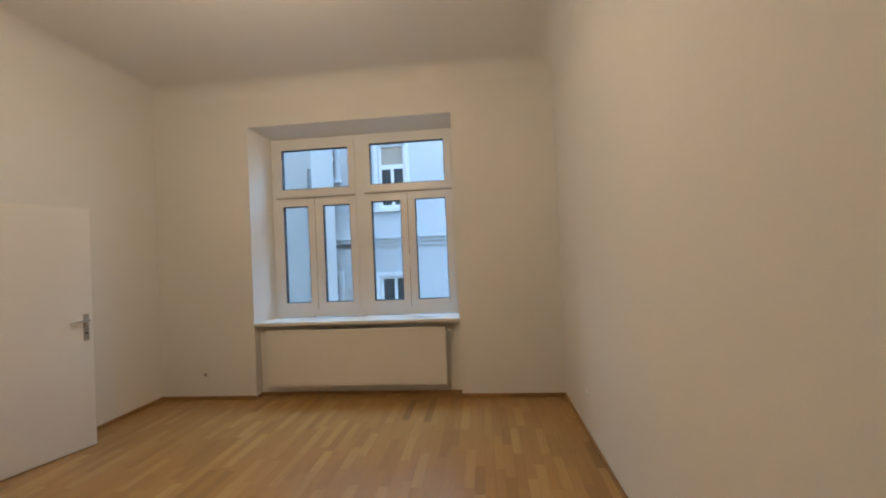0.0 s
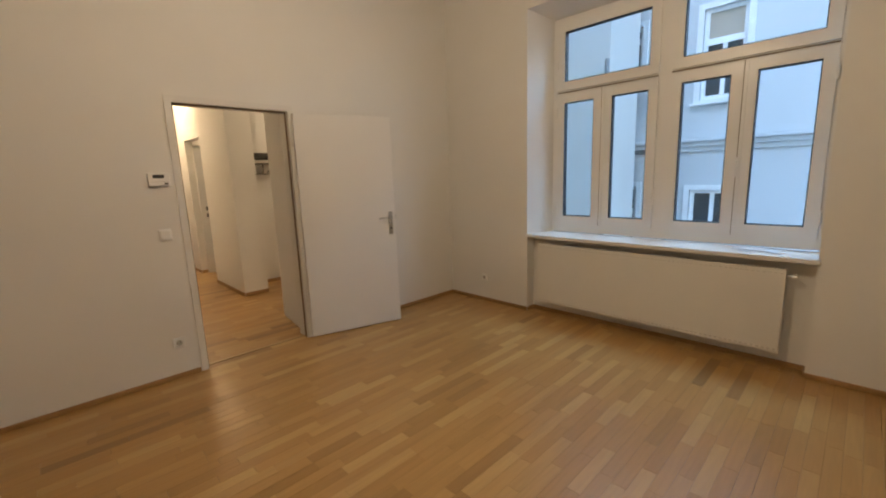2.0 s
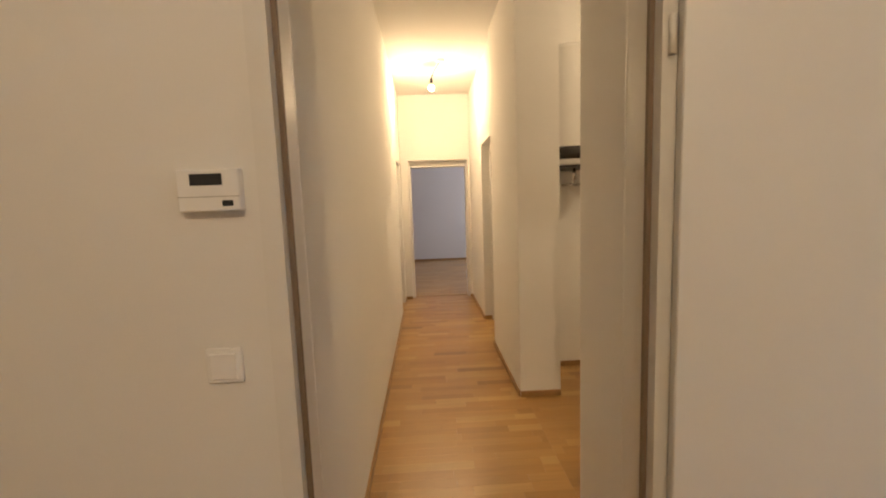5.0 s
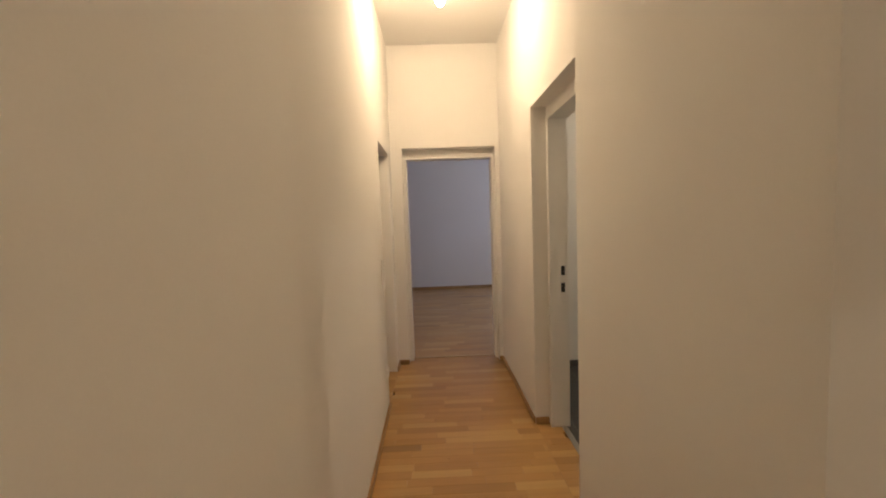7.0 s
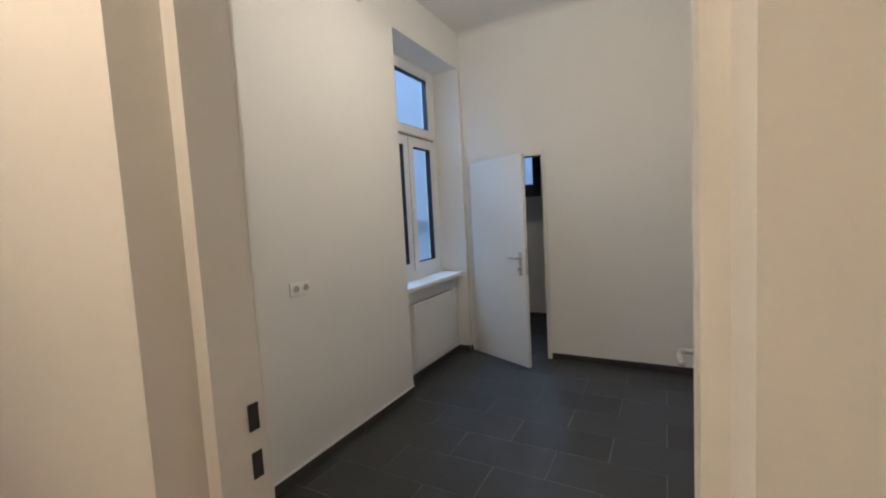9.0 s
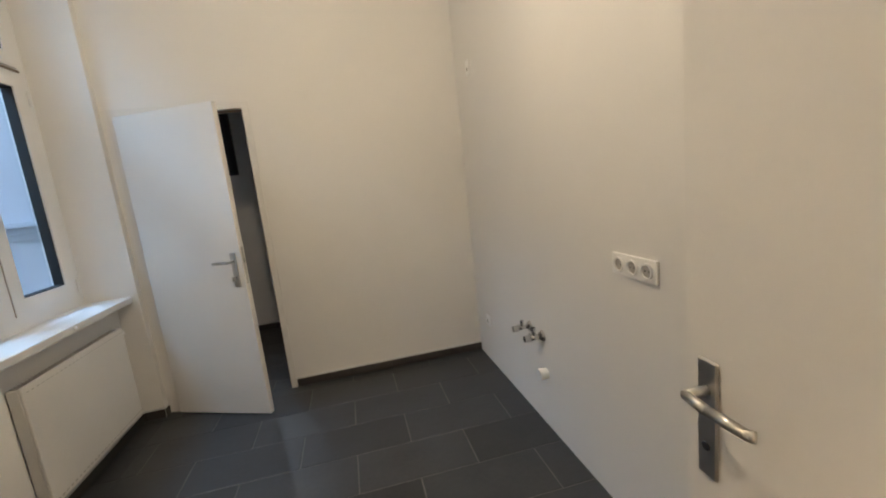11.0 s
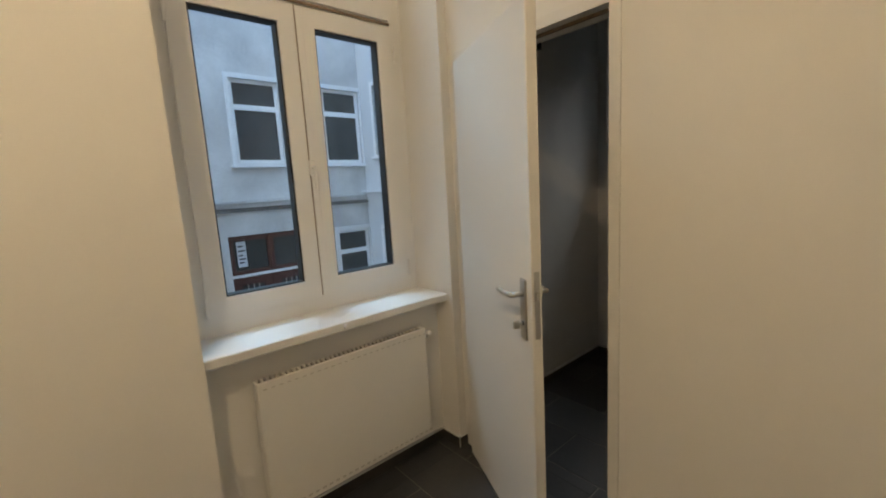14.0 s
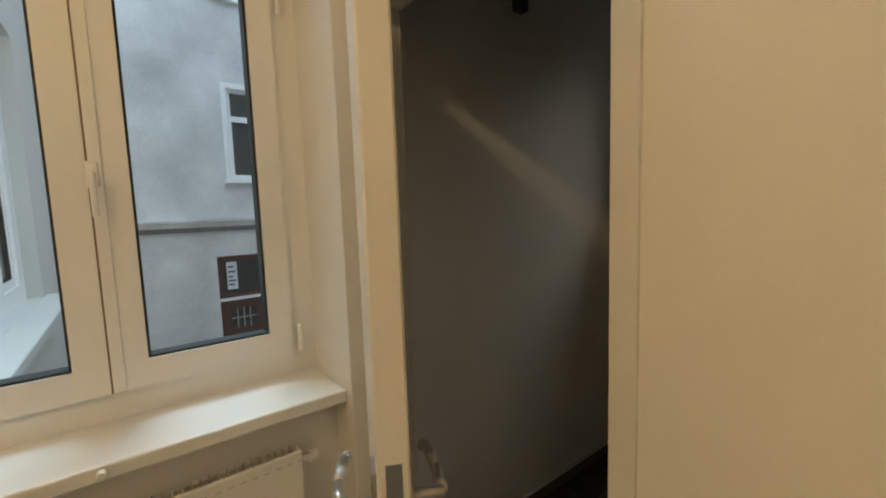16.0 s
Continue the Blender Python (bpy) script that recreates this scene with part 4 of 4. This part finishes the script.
sw = front("grey_rear_house", (0, 8.45, 0), 0, -3.5, 0.61, 8.6, [(-0.28, -0.6, 1.06, 0.30), (-0.28, 3.44, 4.24, 0.30)], STUCCO, "grey stucco stair tower with slim windows")
cornice(sw, -3.5, 0.61, 1.92)
pl = thing("side_wing", "plain grey rendered wing of the house", "house", (0, 0, 0))
part("wall", box(bmesh.new(), -2.2, 6.8, -2.05, 0.08, 8.1, 8.6), STUCCO_PLAIN, pl, "plain grey render")
part("roof", box(bmesh.new(), -2.3, 6.7, 8.6, 0.3, 8.2, 8.8), ROOF, pl)
part("downpipe", rod(bmesh.new(), (0.06, 6.74, -2.0), (0.06, 6.74, 3.35), 0.04, 14), ZINC, pl, "zinc downpipe")

# the flat's own outer walls
block("facade_upper", -5.4, 3.2, 3.45, -2.42, 6.5, 8.6, STUCCO_PLAIN, "grey stucco upper storeys of the house", "house wall")
block("facade_wing_upper", -9.75, 3.203, 3.503, -5.45, 3.42, 8.6, STUCCO_PLAIN, "grey stucco upper storeys of the house", "house wall")
block("facade_wing_lower", -9.75, 3.203, -2.05, -5.45, 3.42, -0.003, STUCCO, "weathered grey stucco lower storey of the house", "house wall")
block("facade_lower", -9.7, -3.6, -2.05, 4.6, 3.2, -0.25, STUCCO_PLAIN, "grey stucco lower storey of the house", "house wall")
block("facade_lower_wing", -5.4, 3.2, -2.05, -2.42, 6.5, -0.25, STUCCO_PLAIN, "grey stucco lower storey of the house", "house wall")
block("facade_top", -9.7, -3.6, 3.62, 4.6, 3.2, 8.6, STUCCO_PLAIN, "grey stucco upper storeys of the house", "house wall")

# ---- floors ----
block("floor_room", -9.7, -3.95, -0.25, 4.6, 3.2, -0.014, SUBFLOOR, "oiled oak strip floor", "floor")
block("floor_kitchen", -5.4, 3.2, -0.25, -2.42, 6.5, -0.014, SUBFLOOR, "dark stone tile floor", "floor")
oak = thing("floor_oak", "oiled oak strip parquet laid lengthwise", "floor", kind="structure")
strip_mesh = mesh_of("strip", box(bmesh.new(), 0, 0, -0.012, 1, 1, 0, 0.0), OAK)
rnd = random.Random(7)
near, far = 0, bmesh.new()


def lay(x0, x1, y0, y1, keep):
    """Oak strips of 68 mm, 0.3 to 0.55 m long, between the given bounds; keep says which are objects of their own."""
    global near
    n = max(1, round((x1 - x0) / 0.068))
    w = (x1 - x0) / n
    for i in range(n):
        y = y0 - rnd.uniform(0, 0.4)
        while y < y1:
            ln = rnd.uniform(0.28, 0.55)
            a, b = max(y, y0), min(y + ln, y1)
            y += ln
            if b - a < 0.02:
                continue
            xa, xb = x0 + i * w + 0.0005, x0 + (i + 1) * w - 0.0005
            drop = rnd.uniform(0, 0.0004)
            if keep(xa, a) and near < 300:
                near += 1
                ob = new("strip", strip_mesh)
                ob.parent = oak
                ob.matrix_basis = Matrix.Translation((xa, a + 0.0005, -drop)) @ Matrix.Diagonal((xb - xa, b - a - 0.001, 1, 1))
            else:
                v = [far.verts.new((p, q, -drop)) for p, q in ((xa, a + 0.0005), (xb, a + 0.0005), (xb, b - 0.0005), (xa, b - 0.0005))]
                u = [far.verts.new((p.co.x, p.co.y, -0.012)) for p in v]
                far.faces.new(v)
                for k in range(4):
                    far.faces.new((v[k], u[k], u[(k + 1) % 4], v[(k + 1) % 4]))


lay(0.0, 4.34, -3.7, NA, lambda x, y: 0.2 < x < 3.2 and -0.3 < y < 1.6)
lay(1.09, 3.305, NA, NA + 0.12, lambda x, y: False)
lay(-5.34, 0.0, YS, YN, lambda x, y: False)
lay(-2.45, -0.15, YN, 2.9, lambda x, y: False)
lay(-9.45, -5.34, -3.4, 2.75, lambda x, y: False)
lay(-3.98, -3.053, YN, KY0 - 0.045, lambda x, y: False)
lay(-5.04, -4.325, YS - 0.19, YS, lambda x, y: False)
bmesh.ops.recalc_face_normals(far, faces=far.faces)
rest = part("strips", far, OAK_REST, oak)
rest["kind"] = "stuff"

stone = thing("floor_tiles", "dark anthracite stone tiles with pale joints", "floor", kind="structure")
part("grout_bed", box(bmesh.new(), KX0 - 0.135, KY0 - 0.04, -0.013, KX1, 6.2, -0.0022), GROUT, stone, "pale grout bed")
tile_meshes = {}


def tile(x0, y0, x1, y1):
    key = (round(x1 - x0, 3), round(y1 - y0, 3))
    if key not in tile_meshes:
        tile_meshes[key] = mesh_of("tile", box(bmesh.new(), 0, 0, -0.010, key[0], key[1], 0, 0.0018), TILE)
    ob = new("tile", tile_meshes[key])
    ob.parent = stone
    ob.matrix_basis = Matrix.Translation((x0, y0, 0))


def lay_tiles(x0, x1, y0, y1):
    tw, tl, joint = 0.297, 0.592, 0.004
    row = math.floor((y0 - 3.90) / tw)
    while 3.90 + row * tw < y1:
        a, b = max(y0, 3.90 + row * tw + joint / 2), min(y1, 3.90 + (row + 1) * tw - joint / 2)
        x = -3.71 + (0.5 * tl if row % 2 else 0) - 6 * tl
        while x < x1 and b - a > 0.01:
            c, d = max(x0, x + joint / 2), min(x1, x + tl - joint / 2)
            if d - c > 0.012:
                tile(c, a, d, b)
            x += tl
        row += 1


lay_tiles(KX0, KX1, KY0 - 0.04, KY1)
lay_tiles(KX0 - 0.135, KX0, 3.395, 4.545)
lay_tiles(-5.07, -3.4, KY1 + 0.12, 6.2)
lay_tiles(-4.905, -4.158, KY1, KY1 + 0.12)
